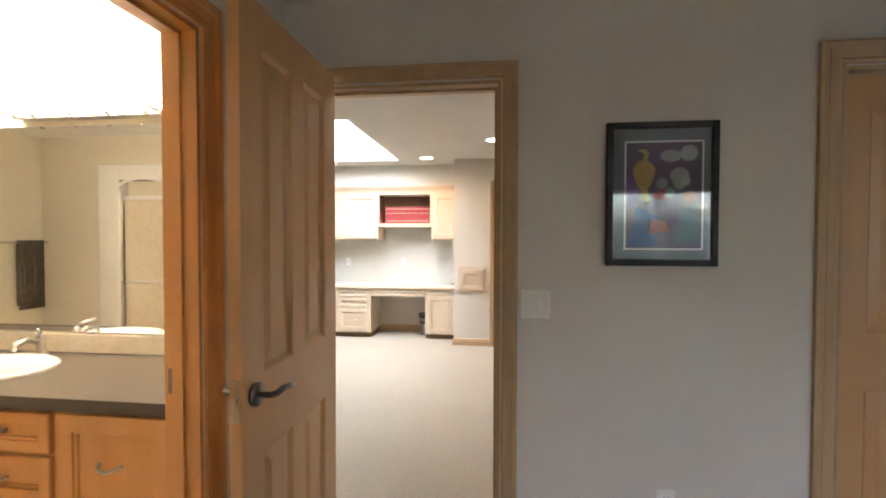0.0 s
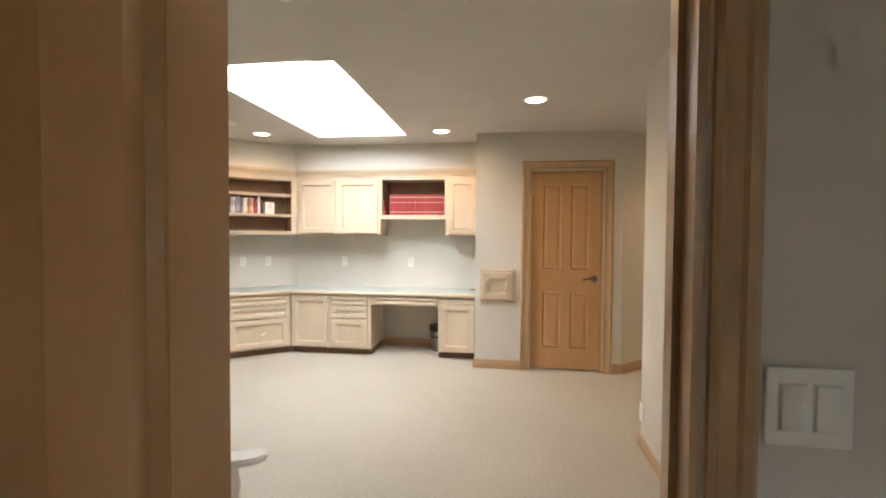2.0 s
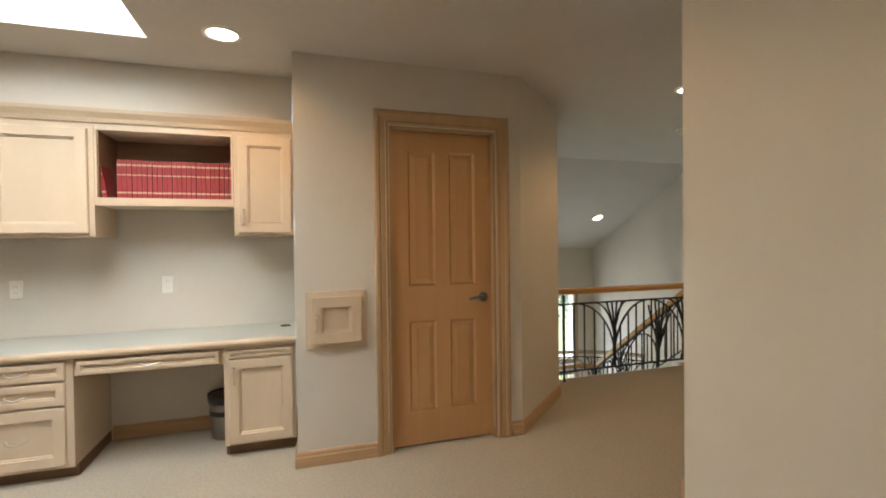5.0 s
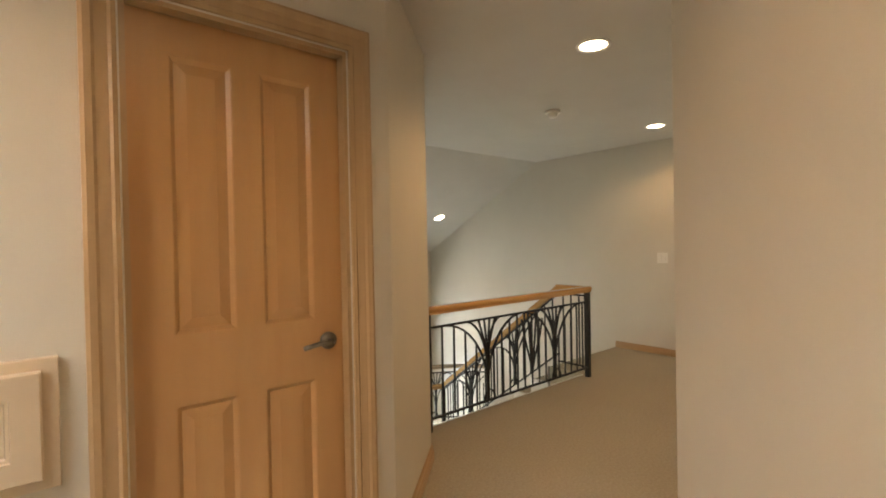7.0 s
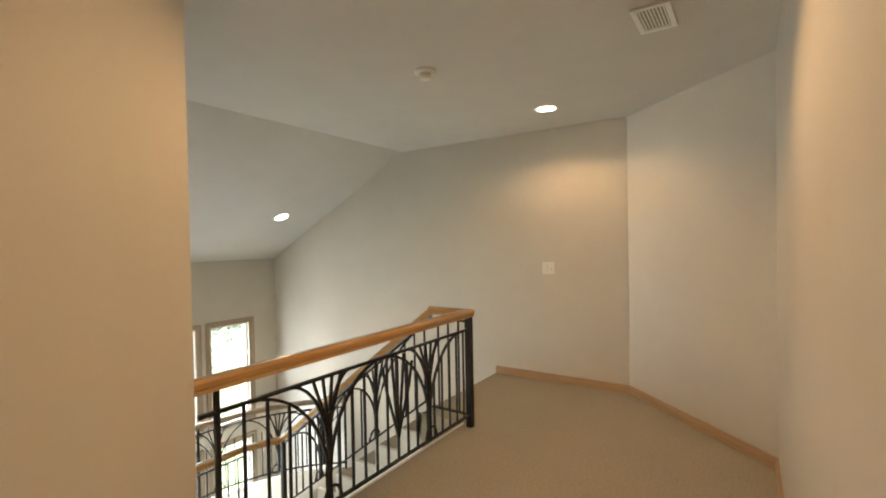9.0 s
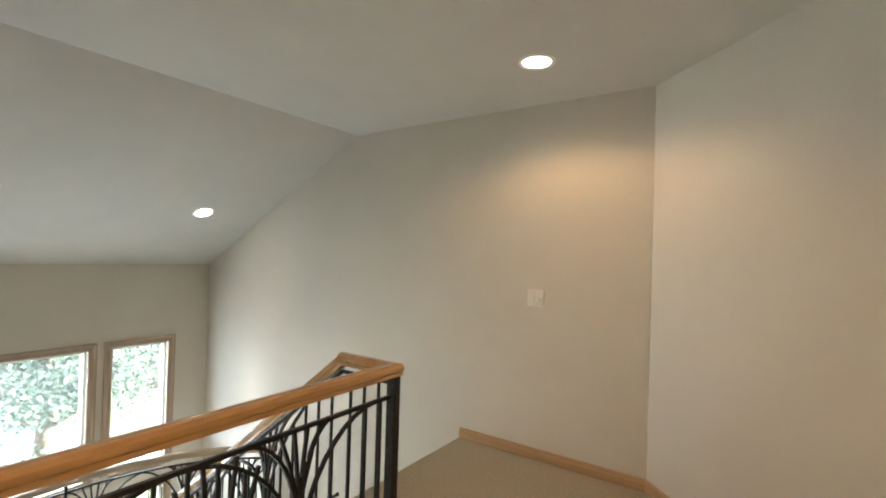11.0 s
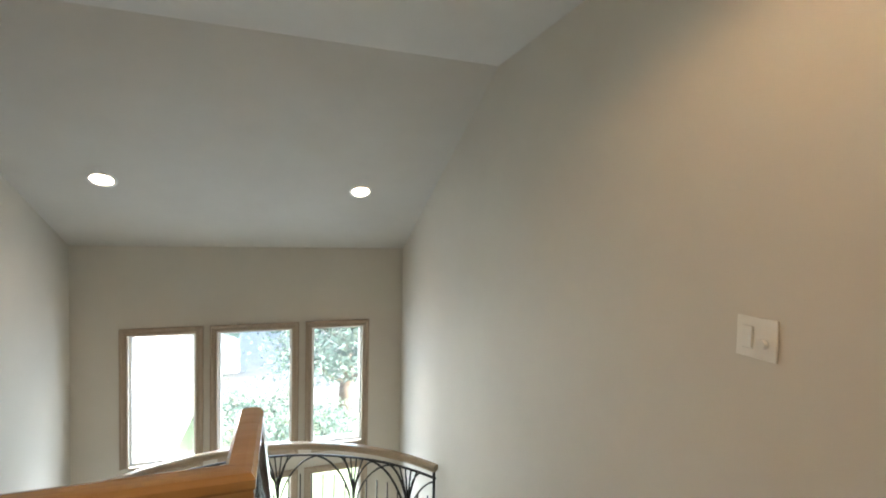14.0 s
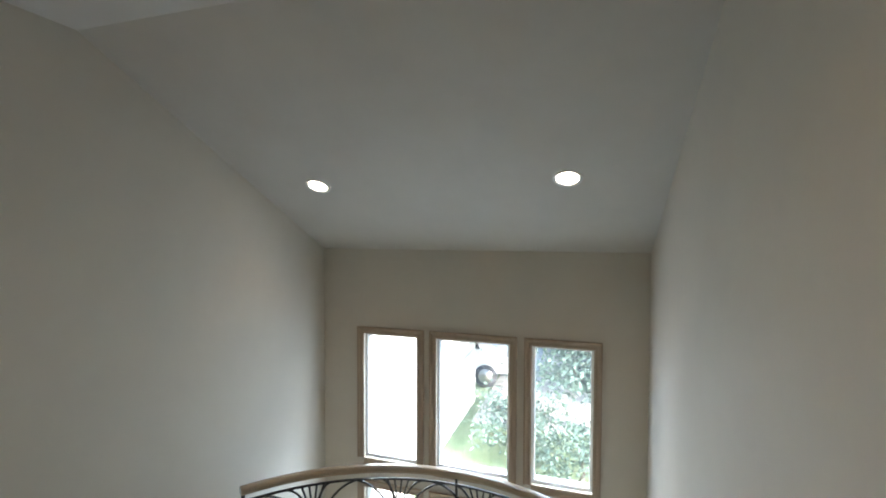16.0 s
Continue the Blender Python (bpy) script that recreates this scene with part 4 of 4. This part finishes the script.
# ---- bathroom ----
va = thing("bathroom_vanity", T(-2.19, 1.04), "orange maple bathroom vanity with drawers and doors", "vanity")
part("body", boxes((-1.0, 1.325, 0.02, 0.54, 0.09, 0.82)), M_BATHWOOD, va)
# dark colour here holds the shade below the vanity
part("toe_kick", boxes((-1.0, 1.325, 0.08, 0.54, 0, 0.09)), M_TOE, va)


for kind, x0, x1, z0, z1 in (("drawer", 0.47, 0.875, 0.66, 0.80), ("drawer", 0.47, 0.875, 0.49, 0.645), ("drawer", 0.47, 0.875, 0.12, 0.475), ("door", 0.90, 1.31, 0.12, 0.80), ("door", 0.03, 0.445, 0.12, 0.80)):
    bm = shaker(bmesh.new(), x0, x1, z0, z1, -0.02, 0.06)
    bmesh.ops.translate(bm, vec=(0, 0.02, 0), verts=bm.verts[:])
    f = part(kind, bm, M_BATHWOOD, va)
    cz = z1 - 0.17 if kind == "door" else (z0 + z1) / 2
    cx = (x0 + x1) / 2
    part("pull", tube(bmesh.new(), [(cx - 0.045, 0.0, cz + 0.01), (cx - 0.03, -0.02, cz), (cx, -0.026, cz - 0.006), (cx + 0.03, -0.02, cz), (cx + 0.045, 0.0, cz + 0.01)], 0.006, 8), M_NICKEL, f, "metal pull", True)
ct = one("worktop", boxes((-3.2, -0.865, 1.02, 1.583, 0.822, 0.86), bev=0.004), M_BATHTOP, "brown laminate vanity top with dark edge", "worktop")
part("edge", boxes((-3.2, -0.865, 1.012, 1.019, 0.82, 0.862)), M_BATHEDGE, ct, "dark front edge")
one("backsplash", boxes((-3.2, -0.865, 1.568, 1.584, 0.861, 0.945), bev=0.003), M_SPLASH, "cream tile backsplash strip", "backsplash")
one("mirror", boxes((-3.2, -0.865, 1.577, 1.584, 0.955, 1.90)), M_MIRROR, "large frameless bathroom mirror", "mirror")
bs = thing("wash_basin", T(-1.84, 1.27, 0.861), "white oval drop-in basin", "basin")
bm = bmesh.new()
seg = 40
rings = []
for rx, ry, z in ((0.255, 0.20, 0.0), (0.26, 0.205, 0.012), (0.245, 0.19, 0.02), (0.215, 0.165, 0.012), (0.19, 0.145, 0.006), (0.05, 0.04, 0.003)):
    rings.append([bm.verts.new((rx * math.cos(2 * math.pi * i / seg), ry * math.sin(2 * math.pi * i / seg), z)) for i in range(seg)])
for a, b in zip(rings, rings[1:]):
    for i in range(seg):
        bm.faces.new((a[i], a[(i + 1) % seg], b[(i + 1) % seg], b[i]))
bm.faces.new(rings[-1])
part("bowl", bm, M_PORC, bs, "", True)
fa = thing("faucet", T(-1.84, 1.49, 0.861), "chrome single-lever basin faucet", "faucet")
part("base", lathe(bmesh.new(), [(0.03, 0), (0.03, 0.01), (0.02, 0.02), (0.018, 0.09), (0.012, 0.1)], 20), M_NICKEL, fa, "", True)
part("spout", tube(bmesh.new(), [(0, 0, 0.06), (0, -0.06, 0.085), (0, -0.11, 0.075), (0, -0.12, 0.05)], 0.012, 10), M_NICKEL, fa, "", True)
part("lever", tube(bmesh.new(), [(0, 0, 0.1), (0.01, -0.02, 0.115), (0.05, -0.06, 0.13)], 0.008, 8), M_NICKEL, fa, "", True)
vl = thing("vanity_light", T(-1.66, 1.584, 2.0), "five-shade vanity light bar, switched on", "wall lamp")
part("bar", boxes((-0.36, 0.40, -0.05, 0, -0.075, -0.03), bev=0.006), M_NICKEL, vl, "satin nickel bar")
for i in range(5):
    cx = -0.36 + i * 0.18
    arm = part("arm", tube(bmesh.new(), [(cx, -0.04, -0.05), (cx, -0.09, -0.05), (cx, -0.11, -0.02)], 0.008, 8), M_NICKEL, vl, "", True)
    part("finial", lathe(bmesh.new(), [(0.006, -0.085), (0.012, -0.08), (0.008, -0.06)], 12, (cx, -0.11, 0)), M_NICKEL, vl, "", True)
    part("shade", lathe(bmesh.new(), [(0.045, -0.03), (0.066, -0.012), (0.072, 0.03), (0.072, 0.11), (0.066, 0.125)], 24, (cx, -0.11, 0)), M_SHADE, vl, "frosted glowing glass shade", True)
tb = thing("towel_bar", T(-4.5, -0.50, 1.34), "metal towel bar on the bathroom wall", "towel bar")
part("bar", tube(bmesh.new(), [(0.06, -0.28, 0), (0.06, 0.28, 0)], 0.009, 10), M_NICKEL, tb, "", True)
for y in (-0.26, 0.26):
    part("bracket", tube(bmesh.new(), [(0.001, y, 0), (0.06, y, 0)], 0.014, 12), M_NICKEL, tb, "", True)
bm = bmesh.new()
for i in range(5):
    a = -0.20 + i * 0.05
    box(bm, 0.043 - 0.004 * (i % 2), 0.051, a, a + 0.052, -0.62, 0.012, bev=0.004)
    box(bm, 0.069, 0.078 + 0.004 * (i % 2), a, a + 0.052, -0.66, 0.012, bev=0.004)
    box(bm, 0.044, 0.077, a, a + 0.052, 0.010, 0.02, bev=0.004)
one("towel", bm, M_TOWEL, "dark brown towel hung over the bar", "towel", T(-4.5, -0.50, 1.34))
sh = thing("shower_stall", T(-3.24, -0.75), "white moulded shower stall with framed glass door", "shower")
part("surround", boxes((-0.50, -0.27, 0.001, 0.12, 0, 2.1), (0.27, 0.50, 0.001, 0.12, 0, 2.1), (-0.27, 0.27, 0.001, 0.12, 1.95, 2.1), (-0.27, 0.27, 0.001, 0.12, 0, 0.12), bev=0.01), M_PORC, sh)
part("door_frame", boxes((-0.30, -0.27, 0.04, 0.08, 0.12, 1.80), (0.27, 0.30, 0.04, 0.08, 0.12, 1.80), (-0.27, 0.27, 0.04, 0.08, 1.76, 1.80), (-0.27, 0.27, 0.04, 0.08, 0.12, 0.15)), M_WHITE, sh, "white metal frame")
part("arch", sweep(bmesh.new(), [(0.27 * math.cos(a), 0.121, 1.84 + 0.11 * math.sin(a)) for a in (math.pi * i / 12 for i in range(13))], [(0, 0), (0.03, 0), (0.03, 0.012), (0, 0.012)], (0, 1, 0)), M_PORC, sh, "moulded arch")
part("door_panel", boxes((-0.27, 0.27, 0.055, 0.062, 0.15, 1.76)), M_SPLASH, sh, "obscured tan glass")
part("towel_rail", tube(bmesh.new(), [(-0.29, 0.10, 0.95), (0.29, 0.10, 0.95)], 0.009, 8), M_WHITE, sh, "", True)

# ---- stairwell ----
RY, RX = 6.53, 3.86
HR = [(-0.033, -0.062), (-0.030, -0.045), (-0.036, -0.036), (-0.036, -0.016), (-0.026, -0.003), (-0.010, 0.0), (0.010, 0.0), (0.026, -0.003), (0.036, -0.016), (0.036, -0.036), (0.030, -0.045), (0.033, -0.062)]
HR = [(o * 0.92, d * 0.9) for o, d in HR]
HT = 0.862


def bars(place, length, zb, zt, bar_at, stems):
    """Wrought-iron panel: meshes of a reed pattern. place(u, z) gives the point; returns lists of (name, bmesh)."""
    out = []

    def line(pts, r, name, flat=1.0):
        out.append((name, tube(bmesh.new(), [place(u, z) for u, z in pts], r, 4, flat)))

    n = max(int(length / 0.1), 2)
    top = [(length * i / n, zt) for i in range(n + 1)]
    line(top, 0.011, "top_bar")
    line([(u, zb) for u, _ in top], 0.011, "bottom_bar")
    h = zt - zb
    arcs = [(c, side * s, reach, low) for c, s in stems for side, reach, low in ((-1, 0.44, 0.14), (1, 0.40, 0.16))]
    for u, z0, z1 in bar_at:
        for c, side, reach, low in arcs:
            d = (u - c) * side
            if 0.02 < d < reach:
                z1 = min(z1, low + (1 - low) * math.sqrt(1 - (1 - d / reach) ** 2))
        line([(u, zb + z0 * h), (u, zb + z1 * h)], 0.0078, "baluster")
    for c, s in stems:
        line([(c, zb), (c - 0.004 * s, zb + 0.22 * h), (c + 0.003, zb + 0.50 * h), (c, zb + 0.72 * h)], 0.017, "stem")
        for side, reach, low in ((-1, 0.44, 0.14), (-1, 0.23, 0.34), (1, 0.15, 0.42), (1, 0.40, 0.16)):
            pts = [(c + side * s * reach * (1 - math.cos(math.pi / 2 * q / 10)), zb + (low + (1 - low) * math.sin(math.pi / 2 * q / 10)) * h) for q in range(11)]
            pts = [p for p in pts if 0.005 < p[0] < length - 0.005]
            if len(pts) > 2:
                line(pts, 0.0095, "reed")
        for e in (-0.09, -0.03, 0.03, 0.09):
            line([(c + e * 0.15, zb + 0.62 * h), (c + e * 0.5, zb + 0.80 * h), (c + e, zt)], 0.0085, "reed")
        loop = [(c + 0.055 * math.cos(a) + 0.02 * s, zb + 0.13 * h * math.sin(a)) for a in (math.pi * i / 8 for i in range(9))]
        line(loop, 0.0095, "hoop")
    return out


def iron(th, made):
    for name, bm in made:
        part(name, bm, M_IRON, th)


# landing railing
rl = thing("landing_railing", T(1.88, RY), "wrought-iron railing with reed pattern and maple handrail", "railing")
L = RX - 1.88
part("handrail", sweep(bmesh.new(), [(-0.05, 0, HT), (L, 0, HT), (L, 0.34, HT)], HR, (0, 0, 1)), M_RAIL, rl, "polished maple handrail")
at = [(0.185, 0, 1.0), (0.295, 0, 1.0), (0.405, 0, 1.0)]
u = 0.515
while u < L - 0.06:
    if min(abs(u - 0.63), abs(u - 1.47)) > 0.05:
        at.append((u, 0, 1.0))
    u += 0.092
iron(rl, bars(lambda u, z: (u, 0, z), L, 0.09, 0.715, at, [(0.63, 1), (1.47, 1)]))
for e, zz in ((-0.13, 0.66), (-0.05, 0.70), (0.06, 0.70), (0.14, 0.64)):
    part("reed", tube(bmesh.new(), [(1.16, 0.0, 0.22), (1.16 + e * 0.35, 0.0, 0.36), (1.16 + e * 0.75, 0.0, zz - 0.14), (1.16 + e, 0.0, zz)], 0.0085, 4), M_IRON, rl)
part("post", boxes((0.064, 0.081, -0.010, 0.010, 0.001, HT - 0.055)), M_IRON, rl)
part("post", boxes((L - 0.022, L + 0.022, -0.022, 0.022, 0.001, HT - 0.055), bev=0.002), M_IRON, rl)
iron(rl, bars(lambda u, z: (L, u, z), 0.34, 0.09, 0.77, [(0.09, 0, 1), (0.18, 0, 1), (0.27, 0, 1)], []))

# stair flight down along the wall
RISE, GO, N = 0.192, 0.245, 8
st = thing("staircase", T(4.55, 7.0, 0), "carpeted stair flight running down along the wall", "staircase")
for i in range(N - 1):
    z = -RISE * (i + 1)
    part("step", boxes((-0.62, 0.648, GO * i + 0.002, GO * (i + 1) + 0.022, z - RISE, z), bev=0.008), M_CARPET, st, "pale carpeted step")
bm = bmesh.new()
saw = [(0.02, -0.34), (0.02, 0.0)]
for i in range(N - 1):
    saw += [(GO * i + 0.002 if i else 0.02, -RISE * (i + 1) + 0.02), (GO * (i + 1), -RISE * (i + 1) + 0.02)]
saw += [(GO * (N - 1), -RISE * N - 0.2)]
lo = [bm.verts.new((-0.665, y, z)) for y, z in saw]
hi = [bm.verts.new((-0.63, y, z)) for y, z in saw]
bm.faces.new(lo)
bm.faces.new(hi[::-1])
for i in range(len(saw)):
    j = (i + 1) % len(saw)
    bm.faces.new((lo[i], lo[j], hi[j], hi[i]))
part("stringer", bm, M_WHITE, st, "white painted stringer")

LZ = -RISE * N
ACX, AR = 3.66, 1.82
ACY = 9.95 - AR


def arc(a0, a1, n, r=AR, z=0.0):
    return [(ACX + r * math.sin(radians(a0 + (a1 - a0) * i / n)), ACY + r * math.cos(radians(a0 + (a1 - a0) * i / n)), z) for i in range(n + 1)]


A0 = -54.0
A1 = 56.0
pl = [(p[0], p[1]) for p in arc(A0, A1, 24, AR + 0.06)]
bm = prism(bmesh.new(), [(min(max(x, 2.072), 5.198), y) for x, y in pl] + [(5.198, 8.72), (2.072, 8.72)], LZ - 0.25, LZ)
build("landing_lower", bm, M_CARPET, "carpeted half landing with a curved edge", "landing")

# sloped stair rail
sr = thing("stair_railing", T(RX, 6.87), "sloped wrought-iron stair railing with maple handrail", "railing")
slope = math.atan2(1.40, 1.84)
n = Vector((0, math.sin(slope), math.cos(slope)))
part("handrail", sweep(bmesh.new(), [(0, 0.0, HT - 0.01), (0, 1.84, HT - 1.41)], HR, n), M_RAILY, sr, "polished maple handrail")
part("handrail", sweep(bmesh.new(), [(0, 1.84, HT - 1.41), (-0.30, 2.02, HT - 1.43), (-1.75, 2.02, HT - 1.43)], HR, (0, 0, 1)), M_RAIL, sr, "polished maple handrail")
iron(sr, bars(lambda u, z: (0, u, z - u * 1.40 / 1.84), 1.82, 0.16, 0.76, [(0.06 + 0.098 * i, 0, 1) for i in range(18) if i not in (5, 6, 12)], [(0.58, 1), (1.28, 1)]))
iron(sr, bars(lambda u, z: (-0.30 - u, 2.02, z - 1.43), 1.45, 0.06, 0.76, [(0.06 + 0.1 * i, 0, 1) for i in range(14)], []))
part("post", boxes((-0.02, 0.02, 1.80, 1.84, LZ + 0.001, HT - 1.46)), M_IRON, sr)

# curved railing of the half landing
CZ = -0.62
cr = thing("curved_railing", T(0, 0, 0), "curved wrought-iron balcony railing with handrail paled for glare", "railing")
# same maple as the other rails, its pale tone is painted glare
part("handrail", sweep(bmesh.new(), arc(A0, A1, 40, AR, CZ), HR, (0, 0, 1)), M_RAILG, cr, "curved maple handrail")
CL = AR * radians(A1 - A0)


def on_arc(u, z):
    a = radians(A0) + u / AR
    return (ACX + AR * math.sin(a), ACY + AR * math.cos(a), z)


cents = [0.55, 1.25, 1.95, 2.65, 3.2]
iron(cr, bars(on_arc, CL, LZ + 0.08, CZ - 0.12, [(0.05 + 0.105 * i, 0, 0.75) for i in range(33) if min(abs(0.05 + 0.105 * i - c) for c in cents) > 0.04], [(c, (-1) ** k) for k, c in enumerate(cents)]))
for u in (0.02, CL / 2, CL - 0.02):
    part("post", tube(bmesh.new(), [on_arc(u, LZ), on_arc(u, CZ - 0.06)], 0.014, 4), M_IRON, cr)

# windows of the stairwell
WC = [(0, 0), (0, 0.014), (0.015, 0.020), (0.024, 0.012), (0.044, 0.018), (0.052, 0.028), (0.07, 0.028), (0.07, 0)]
k = 1
for z0, z1 in WZ[::-1]:
    for a, b in WX:
        k += 1
        w, h = b - a, z1 - z0
        th = thing("window_%d" % k, T(a, 10.58, z0), "tall window with moulded brown casing and white sash", "window", "stairwell windows")
        th["kind"] = "structure"
        part("casing", sweep(bmesh.new(), [(0, 0, 0), (0, 0, h), (w, 0, h), (w, 0, 0), (0, 0, 0)], WC, (0, -1, 0), False), M_WINFR, th, "moulded brown casing")
        part("window_frame", boxes((0, 0.024, 0.03, 0.12, 0, h), (w - 0.024, w, 0.03, 0.12, 0, h), (0.024, w - 0.024, 0.03, 0.12, 0, 0.03), (0.024, w - 0.024, 0.03, 0.12, h - 0.024, h), bev=0.004), M_WHITE, th, "white sash")
        pn = part("pane", boxes((0.024, w - 0.024, 0.088, 0.094, 0.03, h - 0.024)), M_DUSTY, th, "clear pane with a slight glare haze mixed in")
        pn.visible_shadow = False

# ---- outdoors ----
G = -3.0
build("ground", boxes((-400, 400, -400, 400, G - 0.5, G)), M_LAWN, "pale sunlit lawn", "ground")
build("driveway", boxes((2.2, 6.5, 16.5, 32, G + 0.004, G + 0.03), (-20, 30, 30, 38, G + 0.004, G + 0.025)), M_DRIVE, "pale concrete driveway", "driveway")
gw = thing("garage_wing", T(-2.0, 14.4, G), "white sided garage wing of the house", "building")
part("wall", boxes((-4, 3.95, -3.4, 3.4, 0, 5.2)), M_SIDING, gw)
bm = bmesh.new()
for i in range(26):
    box(bm, 3.95, 3.968 - 0.004 * (i % 2), -3.4, 3.4, i * 0.2 + 0.01, i * 0.2 + 0.19)
part("siding", bm, M_SIDING, gw, "white lap siding")
bm = bmesh.new()
v = [bm.verts.new(p) for p in ((-4.3, -3.8, 5.2), (4.4, -3.8, 5.2), (4.4, 3.8, 5.2), (-4.3, 3.8, 5.2), (-4.3, 0, 7.2), (4.4, 0, 7.2))]
for f in ((0, 1, 5, 4), (2, 3, 4, 5), (1, 2, 5), (3, 0, 4), (3, 2, 1, 0)):
    bm.faces.new([v[i] for i in f])
part("roof", bm, M_TOE, gw, "brown shingle roof")


def tree(m, height, spread, seed, label, leaves=5200, low=0.3, name="tree", size=0.13):
    r = random.Random(seed)
    th = thing(name, m, label, name)
    bm = bmesh.new()
    tips = []
    bend = [(0, 0, 0), (0.08, 0.02, height * 0.15), (0.02, 0.08, height * 0.32), (0.1, 0.05, height * 0.5)]
    for a, b, ra in ((0, 1, 0.17), (1, 2, 0.14), (2, 3, 0.10)):
        tube(bm, [bend[a], bend[b]], ra * height / 5, 9)
    for i in range(11):
        a = i * 2.4 + r.uniform(-0.4, 0.4)
        z0 = height * r.uniform(0.12, 0.5)
        d = spread * r.uniform(0.55, 0.95)
        tip = Vector((math.cos(a) * d, math.sin(a) * d, z0 + height * r.uniform(0.15, 0.42)))
        mid = Vector((tip.x * 0.45, tip.y * 0.45, z0 + (tip.z - z0) * 0.35))
        tube(bm, [(0.05, 0.04, z0), mid, tip], 0.045 * height / 5, 6)
        tips += [tip, (tip + mid) / 2]
    tips.append(Vector((0, 0, height * 0.85)))
    part("trunk", bm, M_BARK, th, "grey-brown trunk and limbs", True)
    verts, faces = [], []
    for i in range(leaves):
        t = r.choice(tips)
        p = t + Vector((r.gauss(0, 1), r.gauss(0, 1), r.gauss(0, 0.8))) * (spread * 0.24)
        if p.z < height * low * 0.5:
            continue
        s = size * r.uniform(0.6, 1.3)
        q = Euler((r.uniform(-1, 1), r.uniform(-1, 1), r.uniform(0, 6.28))).to_matrix()
        k = len(verts)
        verts += [p + q @ Vector(c) * s for c in ((-0.5, 0, 0), (0, -0.28, 0.05), (0.6, 0, 0), (0, 0.28, 0.05))]
        faces.append((k, k + 1, k + 2, k + 3))
    me = bpy.data.meshes.new("crown")
    me.from_pydata(verts, [], faces)
    me.materials.append(M_LEAF)
    cw = new("crown", me)
    cw.parent = th
    return th


tree(T(5.3, 16.6, G), 5.2, 1.9, 2, "leafy garden tree with a forked trunk", 30000, 0.45, size=0.11)
tree(T(9.0, 20.5, G), 6.5, 2.8, 3, "tall leafy garden tree", 34000, 0.1, size=0.15)
tree(T(4.9, 25.0, G), 6.5, 2.6, 8, "tall leafy garden tree", 28000, 0.1, size=0.15)
tree(T(13.0, 27.0, G), 8.0, 3.6, 9, "tall leafy garden tree", 18000, 0.1, size=0.26)
tree(T(3.35, 15.2, G), 1.15, 0.75, 5, "low green garden shrub", 3000, 0.05, "shrub", 0.08)
tree(T(4.6, 14.6, G), 0.9, 0.7, 6, "low green garden shrub", 2600, 0.05, "shrub", 0.08)
tree(T(6.6, 18.5, G), 1.5, 1.0, 7, "low green garden shrub", 2600, 0.05, "shrub", 0.09)
for i, (tx, ty) in enumerate(((-3.0, -16), (1.0, -15), (4.5, -16), (7.0, -17), (9.5, -16), (13.0, -17))):
    tree(T(tx, ty, G), 5.4, 2.8, 20 + i, "leafy tree beyond the bedroom window", 11000, 0.05, size=0.3)

# white car on the drive
car = thing("car", T(0.55, 19.6, G + 0.03, 4), "white parked car with dark windows", "car")
prof = [(-2.1, 0.35), (-2.15, 0.75), (-1.95, 0.98), (-1.2, 1.06), (-0.55, 1.5), (0.9, 1.52), (1.75, 1.08), (2.15, 0.98), (2.2, 0.4)]
bm = bmesh.new()
lo = [bm.verts.new((x, -0.86 + (0.13 if z > 1.1 else 0), z)) for x, z in prof]
hi = [bm.verts.new((x, 0.86 - (0.13 if z > 1.1 else 0), z)) for x, z in prof]
bm.faces.new(lo)
bm.faces.new(hi[::-1])
for i in range(len(prof)):
    j = (i + 1) % len(prof)
    bm.faces.new((lo[i], lo[j], hi[j], hi[i]))
bmesh.ops.bevel(bm, geom=bm.edges[:], offset=0.04, segments=2, affect="EDGES")
part("body", bm, M_CARW, car)
for s in (-1, 1):
    part("sill", boxes((-0.98, 1.05, s * 0.885 - 0.02, s * 0.885 + 0.02, 0.33, 0.46), bev=0.01), M_BLACK, car, "dark plastic sill")
for s in (-1, 1):
    for a, b in ((-0.95, 0.1), (0.18, 1.25)):
        bm = bmesh.new()
        pts = ((a, 0.872, 1.06), (b, 0.872, 1.06), (b - 0.2 * (a > 0), 0.752, 1.44), (a + 0.45 * (a < 0), 0.752, 1.44))
        f = bm.faces.new([bm.verts.new((x, s * y, z)) for x, y, z in pts])
        bmesh.ops.solidify(bm, geom=[f], thickness=0.01)
        part("side_window", bm, M_CARG, car, "dark glass")
    for x in (-1.35, 1.4):
        wheel = part("wheel", tube(bmesh.new(), [(x, s * 0.70, 0.32), (x, s * 0.89, 0.32)], 0.32, 28), M_TYRE, car, "black tyre", True)
        part("rim", tube(bmesh.new(), [(x, s * 0.88, 0.32), (x, s * 0.90, 0.32)], 0.2, 20), M_NICKEL, wheel, "silver rim", True)
